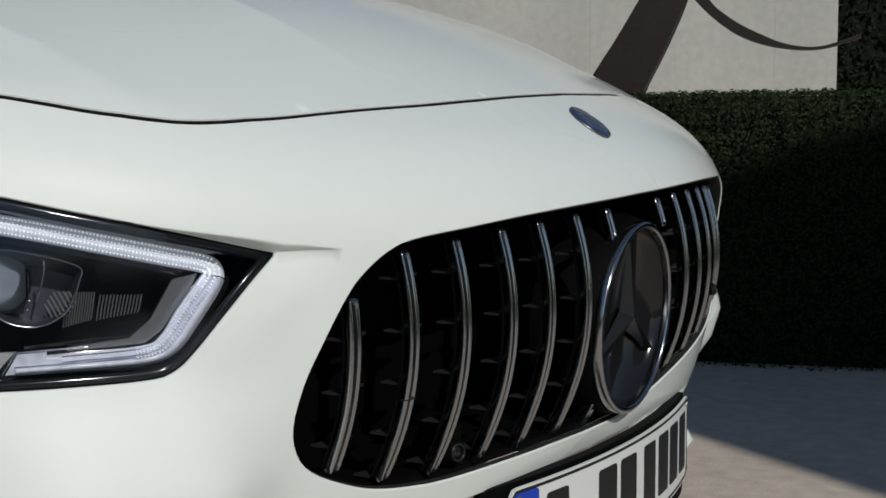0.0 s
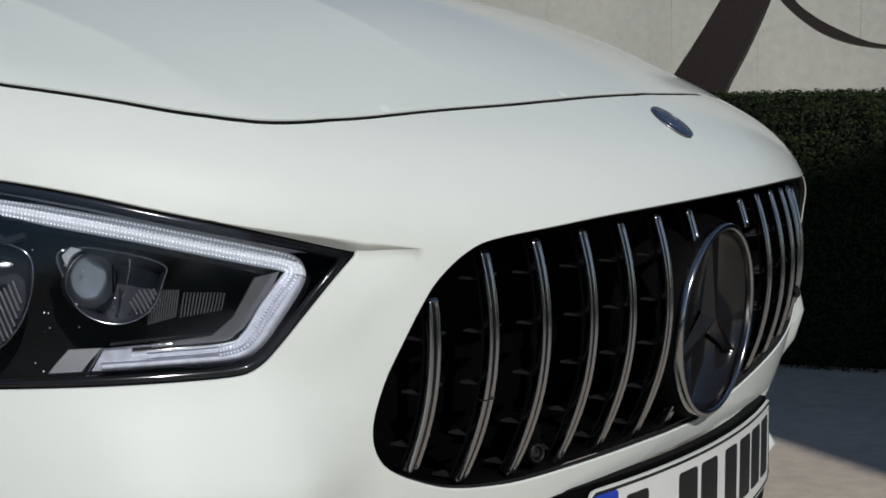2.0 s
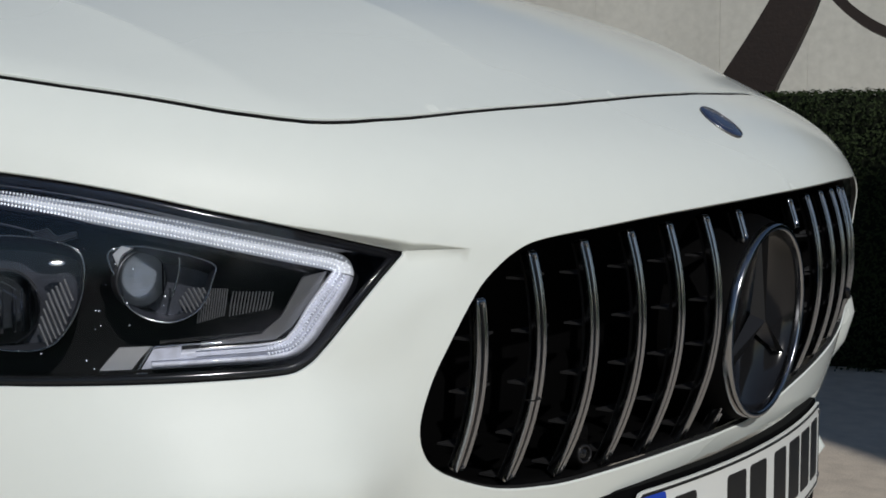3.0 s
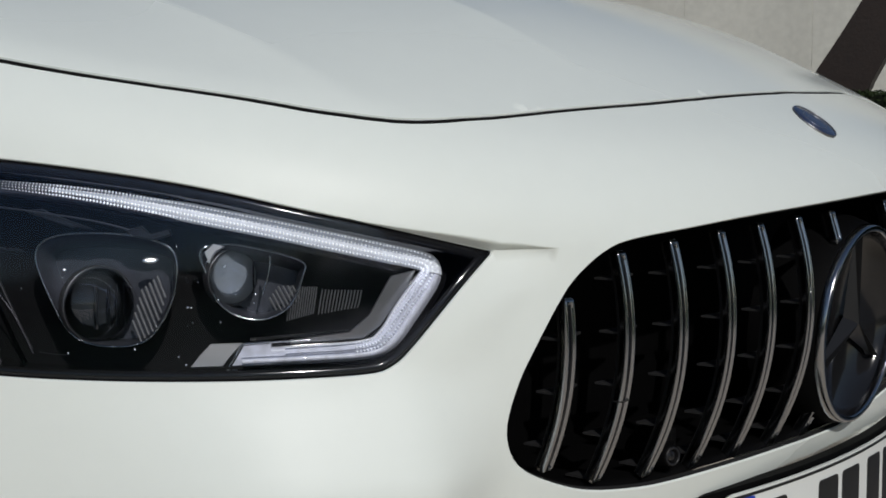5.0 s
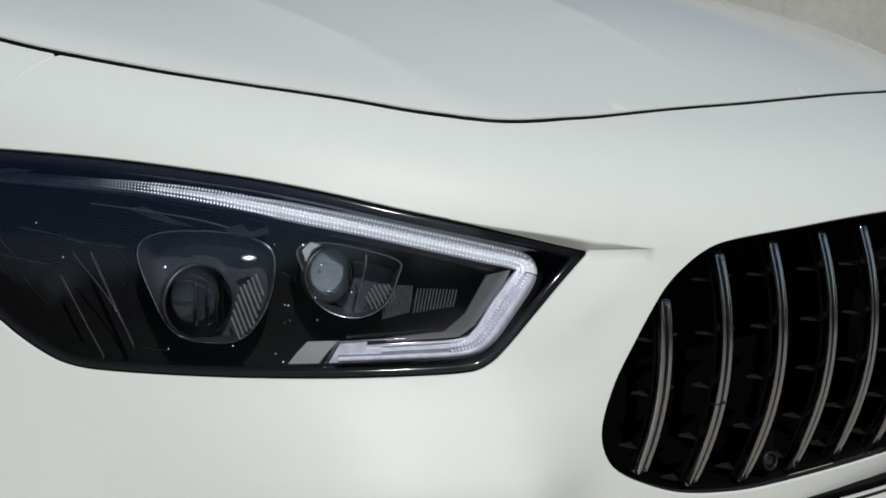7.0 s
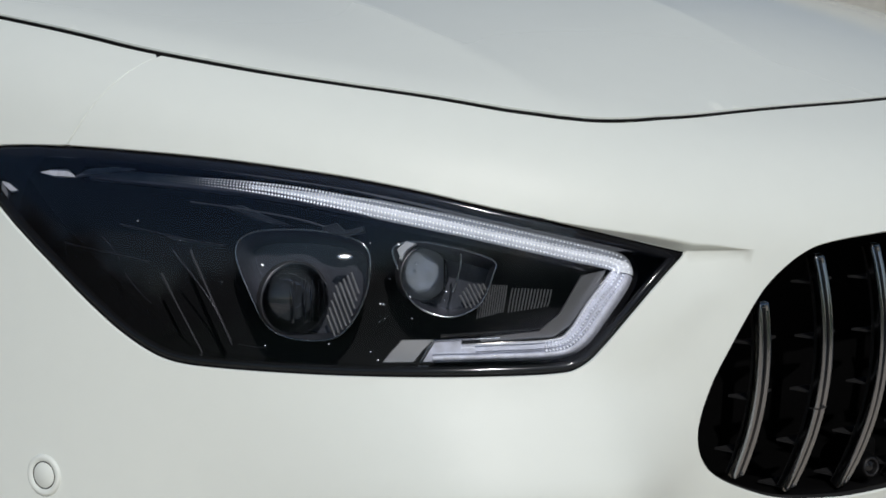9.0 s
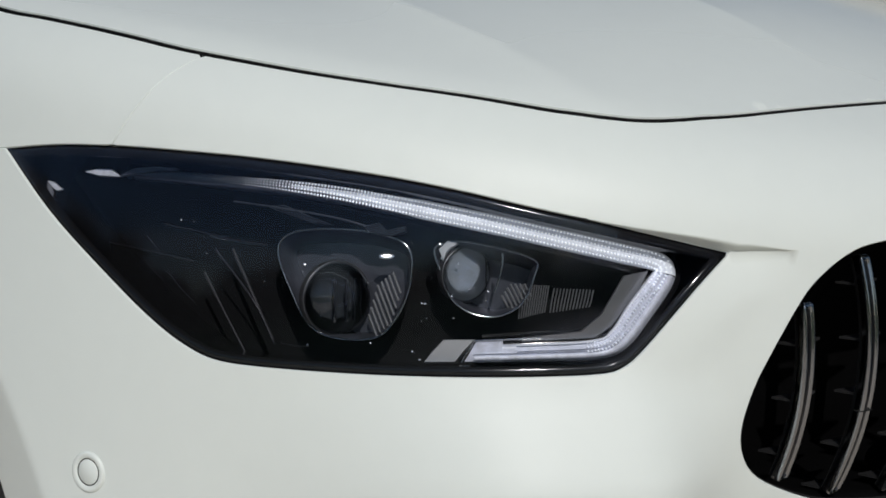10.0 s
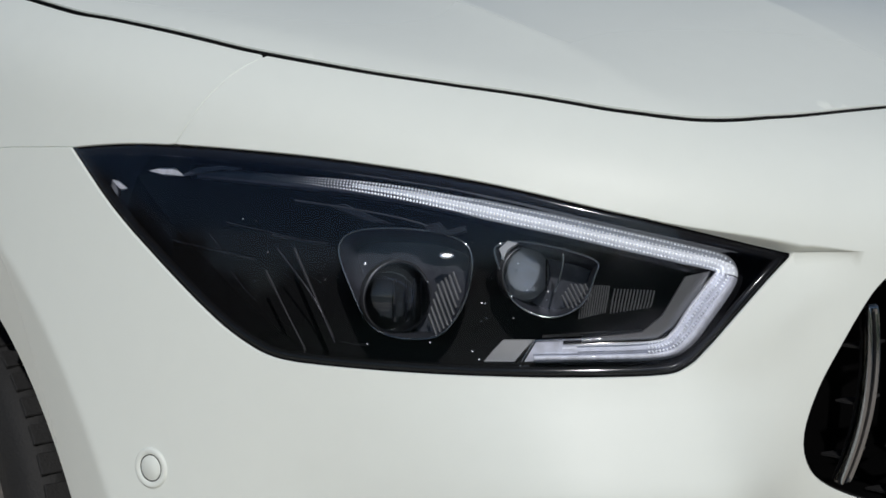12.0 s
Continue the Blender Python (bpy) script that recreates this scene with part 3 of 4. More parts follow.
def headlamp(side):
    """One headlamp: side 1 is the car's right, -1 its left."""
    lamp = new("headlamp")
    lamp.parent = car
    lamp["label"] = "angular black headlamp with a hooked light strip under clear cover"
    rim = smooth_line(LAMP_RIM, 5, True, (0, 10))
    chart = LAMP
    made = []

    def keep(name, verts, faces, mat, label="", smooth=True):
        v = np.array([tuple(p) for p in verts])
        f = faces
        if side == -1:
            v, f = v * (1, -1, 1), [tuple(reversed(t)) for t in faces]
        ob = mesh_object(name, v, f, mat, lamp, label, smooth)
        made.append(ob)
        return ob

    def flat(name, loop, deep, thick, mat, label=""):
        ob = plate_piece(name, chart, loop, deep, thick, mat, lamp, label)
        if side == -1:
            ob.data.transform(Matrix.Diagonal((1, -1, 1, 1)))
            ob.data.flip_normals()
        return ob

    q, f = triangulate([resample(inset(rim, 0.002), 0.008, True)], 0.010)
    keep("cover", chart.put(q, 0.0015), f, GLASS, "clear curved lamp cover")
    made[-1].visible_shadow = False
    r0, r1, r2, r3 = inset(rim, 0.0004), inset(rim, 0.006), inset(rim, 0.0085), inset(rim, 0.012)
    v, fc = loft(chart, [r0, r0, r1, r2, r2, r3], [0.006, 0.003, 0.0030, 0.0045, 0.012, 0.085])
    keep("lamp_rim", v, fc, BLACK_GLOSS, "gloss black lamp rim")
    q, f = triangulate([r3], 0.02)
    keep("reflector_floor", chart.put(q, 0.085), f, HOUSING)
    if side == -1:
        return lamp
    # light guide with its rows of small facets
    line = smooth_line(np.column_stack([GUIDE, GUIDE_WIDTH]), 8)
    cut = 11 * 8 + 3
    taper = np.interp(np.arange(26, cut + 1), (26, 44), (0.12, 1.0))
    v, fc = strip(chart, line[26:cut + 1, :2], line[26:cut + 1, 2] * taper, 0.022, 0.004)
    guide = keep("light_guide", v, fc, LIGHT_GUIDE, "white ribbed daytime light strip")
    v, fc = strip(chart, line[2:44, :2] - (0, 0.0015), np.linspace(0.010, 0.015, 42), 0.026, 0.001)
    keep("clear_tail", v, fc, GUIDE_TAIL, "clear smoked tail of the light strip")
    leg = line[cut:]
    v, fc = strip(chart, leg[:, :2], leg[:, 2], 0.022, 0.0012)
    clear_leg = keep("clear_guide", v, fc, GUIDE_CLEAR, "clear hooked end of the light strip")
    tl = np.gradient(leg[:, :2], axis=0)
    nl = np.stack([-tl[:, 1], tl[:, 0]], 1) / np.linalg.norm(tl, axis=1, keepdims=True)
    for off, wide, mat in ((0.27, 0.36, GUIDE_FROST), (-0.08, 0.07, GUIDE_FROST), (-0.40, 0.07, FACET_DIM), (0.02, 0.05, GUIDE_FROST)):
        k = len(leg) if off > 0 else len(leg) - 6
        v, fc = strip(chart, (leg[:, :2] + nl * off * leg[:, 2:3])[:k], (leg[:, 2] * wide)[:k], 0.0195, 0.0012, 5)
        mesh_object("guide_line", v, fc, mat, clear_leg)
    t = np.gradient(line[:, :2], axis=0)
    run = np.r_[0, np.cumsum(np.linalg.norm(np.diff(line[:, :2], axis=0), axis=1))]
    s = np.arange(0.075, run[-1] - 0.004, 0.0028)
    lit, faint = ([], []), ([], [])
    for row in (-0.38, -0.15, 0.08, 0.31):
        for k, a in enumerate(s):
            c = np.array([np.interp(a, run, line[:, i]) for i in range(3)])
            grow = min(1.0, 0.12 + (a - 0.075) / 0.11)
            if a > 0.57 and (row < 0.2 or a > 0.63):
                continue
            d = np.array([np.interp(a, run, t[:, 0]), np.interp(a, run, t[:, 1])])
            d /= np.linalg.norm(d)
            n = np.array((-d[1], d[0]))
            mid = c[:2] + n * row * c[2]
            z = 0.022 - 0.004 * (1 - (2 * row) ** 2)
            h = (0.00105 + 0.0003 * random.random()) * grow
            w = min(0.105 * c[2], 0.0014) * grow
            ring = chart.put(np.array([mid + d * h, mid + n * w, mid - d * h, mid - n * w]), z + 0.0004)
            tip = chart.put(mid[None], z - 0.0011)
            fv, ff = lit if 0.12 < a < 0.49 else faint
            b = len(fv)
            fv.extend([*ring, tip[0]])
            ff += [(b, b + 1, b + 4), (b + 1, b + 2, b + 4), (b + 2, b + 3, b + 4), (b + 3, b, b + 4)]
    for (fv, ff), mat in ((lit, FACET), (faint, FACET_DIM)):
        fo = mesh_object("facets", fv, ff, mat, guide, "", smooth=False)
        fo["kind"] = "stuff"
    # dark tray that carries the guide
    v, fc = strip(chart, line[:, :2] + (0.0, -0.0), line[:, 2] + 0.009, 0.030, 0.001)
    keep("guide_tray", v, fc, BLACK_GLOSS)
    flat("inner_bracket", BRACKET, 0.027, 0.012, SILVER, "dull silver bracket inside the light strip")
    flat("hook_piece", HOOK, 0.024, 0.012, LIGHT_SILVER, "dull silver end piece")
    # shelf line under the upper strip, and the deeper tray
    for name, pts, r, deep, mat in (
            ("shelf_edge", [(0.0379, 0.0397), (0.0830, 0.0328), (0.1278, 0.0247), (0.1725, 0.0134), (0.2071, 0.0039)], 0.0008, 0.033, CHROME),
            ("shelf_edge", [(-0.1209, 0.0571), (-0.0681, 0.0491), (-0.0226, 0.0406), (0.0172, 0.0292)], 0.0007, 0.036, SMOKED),
            ("lens_edge", [(0.1087, 0.0144), (0.1090, 0.0074), (0.1066, -0.0045), (0.1026, -0.0165)], 0.0010, 0.036, CHROME),
            ("trim_line", [(-0.2033, 0.0291), (-0.1947, 0.0205), (-0.1860, 0.0090)], 0.0004, 0.030, SLIVER),
            ("trim_line", [(-0.1809, -0.0031), (-0.1675, -0.0176), (-0.1552, -0.0282)], 0.0004, 0.032, SLIVER),
            ("trim_line", [(-0.0783, -0.0611), (-0.0631, -0.0633), (-0.0529, -0.0636)], 0.0004, 0.040, RAIL)):
        tv, tf = tube(chart.put(resample(smooth_line(pts, 6), 0.004), deep), r, False, 6)
        keep(name, tv, tf, mat)
    flat("lower_shelf", [(0.0928, -0.0510), (0.1724, -0.0442), (0.1724, -0.0467), (0.0928, -0.0535)], 0.034, 0.03, BLACK_GLOSS)
    # projector units
    for name, loop, centre, radius, ribs, back in (
            ("main_projector", MAIN_RIM, MAIN_LENS, 0.030, (*MAIN_RIBS, (0.006, -0.0155), 9), 0.07),
            ("side_projector", SIDE_RIM, SIDE_LENS, 0.0222, (*SIDE_RIBS, (0.0050, -0.0095), 7), 0.55)):
        ring = smooth_line(loop, 5, True)
        edge = chart.put(ring, 0.046)
        tv, tf = tube(edge, 0.0009, True, 6)
        unit = keep(name, tv, tf, CHROME, "thin bright bezel round a projector lens")
        sv, sf = loft(chart, [inset(ring, 0.0006), inset(ring, 0.004), inset(ring, 0.008)], [0.047, 0.052, 0.075])
        bq, bt = triangulate([inset(ring, 0.008)], 0.012)
        off = len(sv)
        sv = [*sv, *chart.put(bq, 0.0748)]
        sf = sf + [tuple(int(k) + off for k in tri) for tri in bt]
        mesh_object("bowl", sv, sf, BOWL, unit)
        c = chart.put(np.array([centre]), 0.052)[0]
        dv, df = dome(c - np.array((0.004, 0, 0)), (1, -0.22, 0.0), radius, radius * 0.62)
        mesh_object("lens", dv, df, LENS, unit, "clear domed projector lens")
        cv, cf = lathe([(radius * 0.99, -0.001), (radius * 1.03, 0.0012), (radius * 1.06, -0.0006), (radius * 1.05, -0.008)], frame_of(c - np.array((0.004, 0, 0)), (1, -0.22, 0.0)), 40)
        mesh_object("collar", cv, cf, SMOKED, unit)
        shade = material("lens_back_" + name, (back, back, back * 1.02), rough=0.25, metal=0.3)
        bv, bf = lathe([(0.0001, -0.004), (radius * 0.5, -0.004), (radius * 0.98, 0.0)], frame_of(c - np.array((0.004, 0, 0)), (1, -0.22, 0.0)), 40)
        mesh_object("reflector", bv, bf, shade, unit)
        # tubes imitate the main lens's light streaks and the side lens's dark line
        for k in ((-0.5, -0.15, 0.12, 0.4) if name == "main_projector" else (0.5,)):
            col = [c + np.array((0.35 * radius * (1 - k * k), radius * (k + 0.1), z * radius)) for z in np.linspace(-0.6, 0.55, 9)]
            lv, lf = tube(col, 0.0011 if k < 0 else 0.0007, False, 6)
            mesh_object("lens_streak", lv, lf, SMOKED if name == "main_projector" else BLACK_GLOSS, unit)
        first, last, way, count = ribs
        for i in range(count):
            c = np.array(first) + (np.array(last) - np.array(first)) * i / (count - 1)
            long = 1.0 - 0.45 * abs(2 * i / (count - 1) - 1)
            pts = chart.put(np.linspace(c - np.array(way) * long, c + np.array(way) * long, 5), 0.050)
            rv, rf = tube(pts, 0.00125 if name == "main_projector" else 0.0010, False, 6)
            mesh_object("rib", rv, rf, RIB, unit)
    for x0, x1, y0, y1, n in ((FINS[0][0], FINS[1][0], FINS[0][1], FINS[2][1], 12), (FINS[3][0], FINS[4][0], FINS[3][1], FINS[5][1], 13)):
        for i in range(n):
            a = i / (n - 1)
            x = x0 + (x1 - x0) * a
            pts = chart.put(np.array([(x, y0), (x - 0.002, (y0 + y1) / 2), (x - 0.0035, y1 + 0.006 * a)]), 0.058)
            rv, rf = tube(pts, 0.00065, False, 5)
            keep("fin", rv, rf, RIB)
    # thin plates put reflections inside the lamp into shape and colour
    flat("reflection_sliver", [(-0.0890, 0.0525), (-0.0744, 0.0526), (-0.0553, 0.0445), (-0.0317, 0.0359), (-0.0506, 0.0389), (-0.0697, 0.0447)], 0.036, 0.004, SLIVER)
    flat("reflection_tab", [(-0.0047, 0.0343), (0.0077, 0.0374), (0.0145, 0.0310), (0.0293, 0.0346), (0.0305, 0.0310), (0.0168, 0.0274), (0.0008, 0.0302)], 0.034, 0.004, SLIVER)
    # bezel corner whose white glint is put into its pale colour
    flat("bright_corner", [(0.0565, 0.0177), (0.0635, 0.0243), (0.0713, 0.0225), (0.0652, 0.0188), (0.0621, 0.0154), (0.0601, 0.0086)], 0.042, 0.006, LIGHT_SILVER, "corner of the inner projector's bezel, pale for its glint")
    for pts in ([(-0.1460, 0.0292), (-0.1177, 0.0242), (-0.0927, 0.0209)], [(-0.1403, 0.0178), (-0.1048, -0.0247), (-0.0850, -0.0619)]):
        rv, rf = tube(chart.put(resample(smooth_line(pts, 6), 0.004), 0.044), 0.0007, False, 6)
        keep("trim_line", rv, rf, SLIVER)
    # dark guide rails in the rear corner
    for a, b, r in zip(RAILS[::2], RAILS[1::2], (0.0016, 0.0012, 0.0008, 0.0008, 0.0006)):
        pts = chart.put(np.linspace(a, b, 8), 0.050)
        rv, rf = tube(pts, r, False, 6)
        keep("rail", rv, rf, RAIL)
    flat("rear_reflector", CORNER_PIECE, 0.02, 0.004, GUIDE_FROST, "small clear rear corner reflector")
    flat("reflector_tail", [(-0.2300, 0.0811), (-0.2155, 0.0862), (-0.1889, 0.0863), (-0.1688, 0.0844), (-0.1975, 0.0828)], 0.022, 0.003, GUIDE_TAIL)
    # pale plate drawn in place of a glint in the rear corner
    flat("corner_glint", [(-0.3165, 0.0830), (-0.3085, 0.0809), (-0.2968, 0.0734), (-0.3031, 0.0728)], 0.024, 0.003, GUIDE_FROST, "small pale plate standing for a glint")
    flat("guide_end", [(0.0807, -0.0733), (0.0901, -0.0578), (0.1106, -0.0563), (0.1106, -0.0719)], 0.0205, 0.004, GUIDE_CLEAR)
    tv, tf = tube(chart.put(resample(np.array([(0.0786, -0.0738), (0.0889, -0.0565), (0.1063, -0.0553), (0.1417, -0.0531)]), 0.003), 0.0195), 0.0007, False, 6)
    keep("guide_edge", tv, tf, CHROME_BRIGHT)
    for u in (0.0756, 0.0789, 0.0816):
        flat("mark", [(u, -0.0792), (u + 0.0013, -0.0792), (u + 0.0013, -0.0764), (u, -0.0764)], 0.030, 0.002, LIGHT_SILVER)
    # added shallow domes, tilted so that they flash as sun glints
    for q0, r in zip(GLINT_SPOTS, (0.0034, 0.0024, 0.0022, 0.0016, 0.0014, 0.0016, 0.0012, 0.0012, 0.0012, 0.0014, 0.0013, 0.0012, 0.0014, 0.0011, 0.0011)):
        p = chart.put(np.array([q0]), 0.045)[0]
        dv, df = dome(p, (0.748, -0.558, 0.36), r * (0.95 if r > 0.003 else 0.75), r * 0.3, 6, 14)
        if r > 0.003:
            c0 = np.array([tuple(q) for q in dv])
            along = np.array((0.6, 0.8, 0.0))
            dv = [q + along * 1.1 * np.dot(q - p, along) for q in c0]
        keep("glint_dome", dv, df, GLINT)
    # tiny added glints, scattered at random deep inside and turned to the sun
    rng, room = random.Random(21), inset(rim, 0.022)
    spots = np.array([(rng.uniform(-0.20, 0.11), rng.uniform(-0.065, 0.05)) for _ in range(60)])
    for q0 in spots[inside_loop(spots, room)][:20]:
        r = rng.uniform(0.0004, 0.0008)
        p = chart.put(q0[None], 0.043)[0]
        dv, df = dome(p, (0.748 + rng.gauss(0, 0.05), -0.558, 0.36 + rng.gauss(0, 0.05)), r, r * 0.35, 4, 8)
        keep("glint_dome", dv, df, GLINT)
    return lamp


headlamp(1)
headlamp(-1)

# ---- grille ----
grille_yz_in = np.stack([grille_yz[:, 0], grille_yz[:, 1] - 0.65], 1)
gl = resample(inset(grille_yz_in, -0.001), 0.012, True)
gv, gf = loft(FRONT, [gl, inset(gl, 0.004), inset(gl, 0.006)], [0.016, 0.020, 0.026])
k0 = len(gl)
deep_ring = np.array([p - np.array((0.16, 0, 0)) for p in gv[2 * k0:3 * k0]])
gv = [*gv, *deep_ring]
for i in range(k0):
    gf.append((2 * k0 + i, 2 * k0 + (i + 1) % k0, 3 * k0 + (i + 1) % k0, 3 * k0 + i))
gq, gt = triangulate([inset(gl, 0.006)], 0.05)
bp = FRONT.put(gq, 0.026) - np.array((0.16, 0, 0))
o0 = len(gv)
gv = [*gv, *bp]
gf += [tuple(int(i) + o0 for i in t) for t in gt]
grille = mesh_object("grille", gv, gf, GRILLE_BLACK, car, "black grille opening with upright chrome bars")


def bar_x(y, z):
    return 0.0085 - 0.22 * y * y - 0.25 * y ** 4 - 1.95 * (z - 0.67) ** 2


def rim_z(y, top):
    pts = np.array(GRILLE_RIM[:WIDEST + 1] if top else GRILLE_RIM[WIDEST:])
    o = np.argsort(pts[:, 0])
    return float(lift(y, np.interp(-abs(y), pts[o, 0], pts[o, 1])))


# across the bar, from the car's right to its left: wide rail, sunk inlay, thin rail
SECTION = [(-0.0068, -0.0085), (-0.0072, -0.0060), (-0.0072, -0.0010), (-0.0069, -0.0002), (-0.0064, 0.0), (-0.0045, 0.0), (-0.0040, -0.0005), (-0.0037, -0.0026),
           (0.0037, -0.0026), (0.0040, -0.0006), (0.0043, -0.0001), (0.0055, 0.0), (0.0060, -0.0003), (0.0062, -0.0010), (0.0062, -0.0060), (0.0058, -0.0085)]


def grille_bar(y, z0, z1):
    """An upright chrome louvre with a groove down its face, from z0 down to z1."""
    long = z0 - z1
    ends = np.array((0.0, 0.0012, 0.0030, 0.0050, 0.0058))
    zs = np.r_[z0 - ends, np.linspace(z0 - 0.009, z1 + 0.009, max(4, int(long / 0.009))), (z1 + ends)[::-1]]
    verts, faces, k = [], [], len(SECTION)
    groove = []
    for i, z in enumerate(zs):
        x = bar_x(y, z)
        slope = 3.9 * (z - 0.67)
        n = np.array((1, 0, slope)) / math.hypot(1, slope)
        end = min(i, len(zs) - 1 - i)
        pinch = (0.72, 0.90, 1.0)[min(end, 2)]
        sink = (-0.0022, -0.0006, 0.0)[min(end, 2)]
        for j, (a, b) in enumerate(SECTION):
            if 5 <= j <= 10 and end < 4:
                b = -0.0004
            verts.append(np.array((x, y + a * pinch, z)) + n * (b + sink))
        if end >= 4:
            for a in (-0.0038, -0.0015, 0.0015, 0.0038):
                groove.append(np.array((x, y + a, z)) + n * (-0.0024 + 0.0006 * (abs(a) < 0.002)))
    for i in range(len(zs) - 1):
        for j in range(k - 1):
            faces.append((i * k + j, i * k + j + 1, (i + 1) * k + j + 1, (i + 1) * k + j))
    faces.append(tuple(range(k)))
    faces.append(tuple(range((len(zs) - 1) * k, len(zs) * k))[::-1])
    bar = mesh_object("grille_bar", verts, faces, CHROME, grille, "", smooth=True)
    rows = len(groove) // 4
    mesh_object("inlay", groove, [(i * 4 + j, i * 4 + j + 1, i * 4 + j + 5, i * 4 + j + 4) for i in range(rows - 1) for j in range(3)], INLAY, bar, "dark satin inlay")
    fin = []
    for z in zs[3:-3]:
        x = bar_x(y, z)
        fin += [(x - 0.0078, y - 0.0025, z), (x - 0.0078, y + 0.0030, z), (x - 0.014, y + 0.0030, z), (x - 0.014, y - 0.0025, z)]
    k = len(zs) - 6
    faces = [(i * 4 + j, i * 4 + (j + 1) % 4, i * 4 + 4 + (j + 1) % 4, i * 4 + 4 + j) for i in range(k - 1) for j in range(4)]
    mesh_object("bar_fin", fin, faces + [(3, 2, 1, 0), tuple(range(4 * k - 4, 4 * k))], GAP_SHADE, grille, "", smooth=False)


BAR_Y = {-7: -0.4955, -6: -0.4305, -5: -0.3625, -4: -0.2910, -3: -0.2220, -2: -0.1450, -1: -0.0660, 1: 0.0985, 2: 0.172, 3: 0.245, 4: 0.318, 5: 0.388, 6: 0.452, 7: 0.508}
for n, y in BAR_Y.items():
    top, bottom = rim_z(y, True) - 0.0112, rim_z(y, False) + np.interp(abs(n), (1, 3, 4, 5, 6), (-0.004, -0.0025, 0.0005, 0.0036, 0.0045))
    if abs(n) == 7:
        top, bottom = 0.7105, 0.556
    if abs(n) == 1:
        grille_bar(y, top - 0.001, top - 0.036)
        grille_bar(y, bottom + 0.034, bottom)
    else:
        grille_bar(y, top, bottom)
    if n == -6:
        part("bar_joint", box_bm((0.0084, 0.0146, 0.0011), Matrix.Translation((bar_x(y, 0.6138) - 0.0037, y, 0.6138))), GAP_SHADE, grille)
for n, y0 in [(-8, -0.563), *BAR_Y.items(), (8, 0.563)]:
    for z in (0.7205, 0.6735, 0.6265, 0.5790, 0.5380):
        s = 1 if n < 0 else -1
        y = y0 + s * 0.006
        if abs(y) < 0.13 or not (rim_z(y, False) + 0.006 < z < rim_z(y + s * 0.03, True) - 0.010):
            continue
        x = bar_x(y, z)
        lay = [(x - 0.012, y - s * 0.006), (x - 0.036, y - s * 0.006), (x - 0.0265, y + s * 0.042), (x - 0.0245, y + s * 0.042)]
        verts = [(a, b, z + 0.0008) for a, b in lay] + [(a, b, z - 0.0012) for a, b in lay]
        mesh_object("slat", verts, [(0, 1, 2, 3), (7, 6, 5, 4), (0, 4, 5, 1), (1, 5, 6, 2), (2, 6, 7, 3), (3, 7, 4, 0)], SLAT, grille, "", smooth=False)

RING = frame_of((0.0026, -0.004, 0.636), (1, 0, -0.073))
rv, rf = lathe([(0.1030, -0.008), (0.1030, -0.001), (0.1036, 0.001), (0.1050, 0.0018), (0.1085, 0.0018), (0.1100, 0.0008), (0.1108, -0.001), (0.1108, -0.014)], RING, 96)
ornament = mesh_object("ring_ornament", rv, rf, CHROME, car, "large round chrome grille ornament with three dark arms")
dv, df = lathe([(0.0001, -0.024), (0.098, -0.024), (0.1032, -0.008)], RING, 72)
mesh_object("disc", dv, df, BLACK_GLOSS, ornament)
cv, cf = lathe([(0.1108, -0.008), (0.114, -0.016), (0.118, -0.03), (0.120, -0.08)], RING, 72)
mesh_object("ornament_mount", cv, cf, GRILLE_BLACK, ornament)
ARM_MAT = material("dark_satin_metal", (0.035, 0.035, 0.037), rough=0.35, metal=0.8)
for i in range(3):
    a = radians(90 + 120 * i)
    r, w = 0.0985, 0.014
    d, e = Vector((math.cos(a), math.sin(a), 0)), Vector((-math.sin(a), math.cos(a), 0))
    pts = [Vector((0, 0, -0.004)), e * w - d * 0.008 + Vector((0, 0, -0.018)), -e * w - d * 0.008 + Vector((0, 0, -0.018)), d * r + e * 0.001 + Vector((0, 0, -0.018)), d * r - e * 0.001 + Vector((0, 0, -0.018)), d * r + Vector((0, 0, -0.009))]
    mesh_object("arm", [RING @ p for p in pts], [(0, 5, 3, 1), (0, 2, 4, 5), (5, 4, 3)], ARM_MAT, ornament, "", smooth=False)

# small black clip on the nose beside the grille
bm = box_bm((0.016, 0.010, 0.018), Matrix.Translation((-0.024, 0.345, 0.630)) @ Matrix.Rotation(radians(35), 4, "X"), 0.004)
part("grille_clip", bm, BLACK_GLOSS, grille, "small black clip")

# camera housing low in the grille
EYE_AT = frame_of((-0.0525, -0.3345, 0.5445), (1, -0.35, 0.05))
cv, cf = lathe([(0.0001, -0.0010), (0.0052, -0.0008), (0.0066, 0.0012), (0.0092, 0.0016), (0.0104, 0.0002), (0.0112, -0.006), (0.0150, -0.010), (0.0158, -0.05)], EYE_AT, 6 * 8)
eye = mesh_object("parking_camera", cv, cf, GRILLE_BLACK, car, "small round black camera in the grille")
cv, cf = lathe([(0.0068, 0.0013), (0.0072, 0.0020), (0.0084, 0.0021), (0.0089, 0.0015)], EYE_AT, 40)
mesh_object("lens_ring", cv, cf, LENS_BLACK, eye)
cv, cf = lathe([(0.0001, 0.0012), (0.0030, 0.0008), (0.0051, -0.0006)], EYE_AT, 32)
mesh_object("camera_lens", cv, cf, BLACK_GLOSS, eye, "glossy black lens")
bm = box_bm((0.035, 0.020, 0.030), Matrix.Translation((-0.0760, -0.3215, 0.5540)), 0.005)
part("camera_bracket", bm, GRILLE_BLACK, eye)

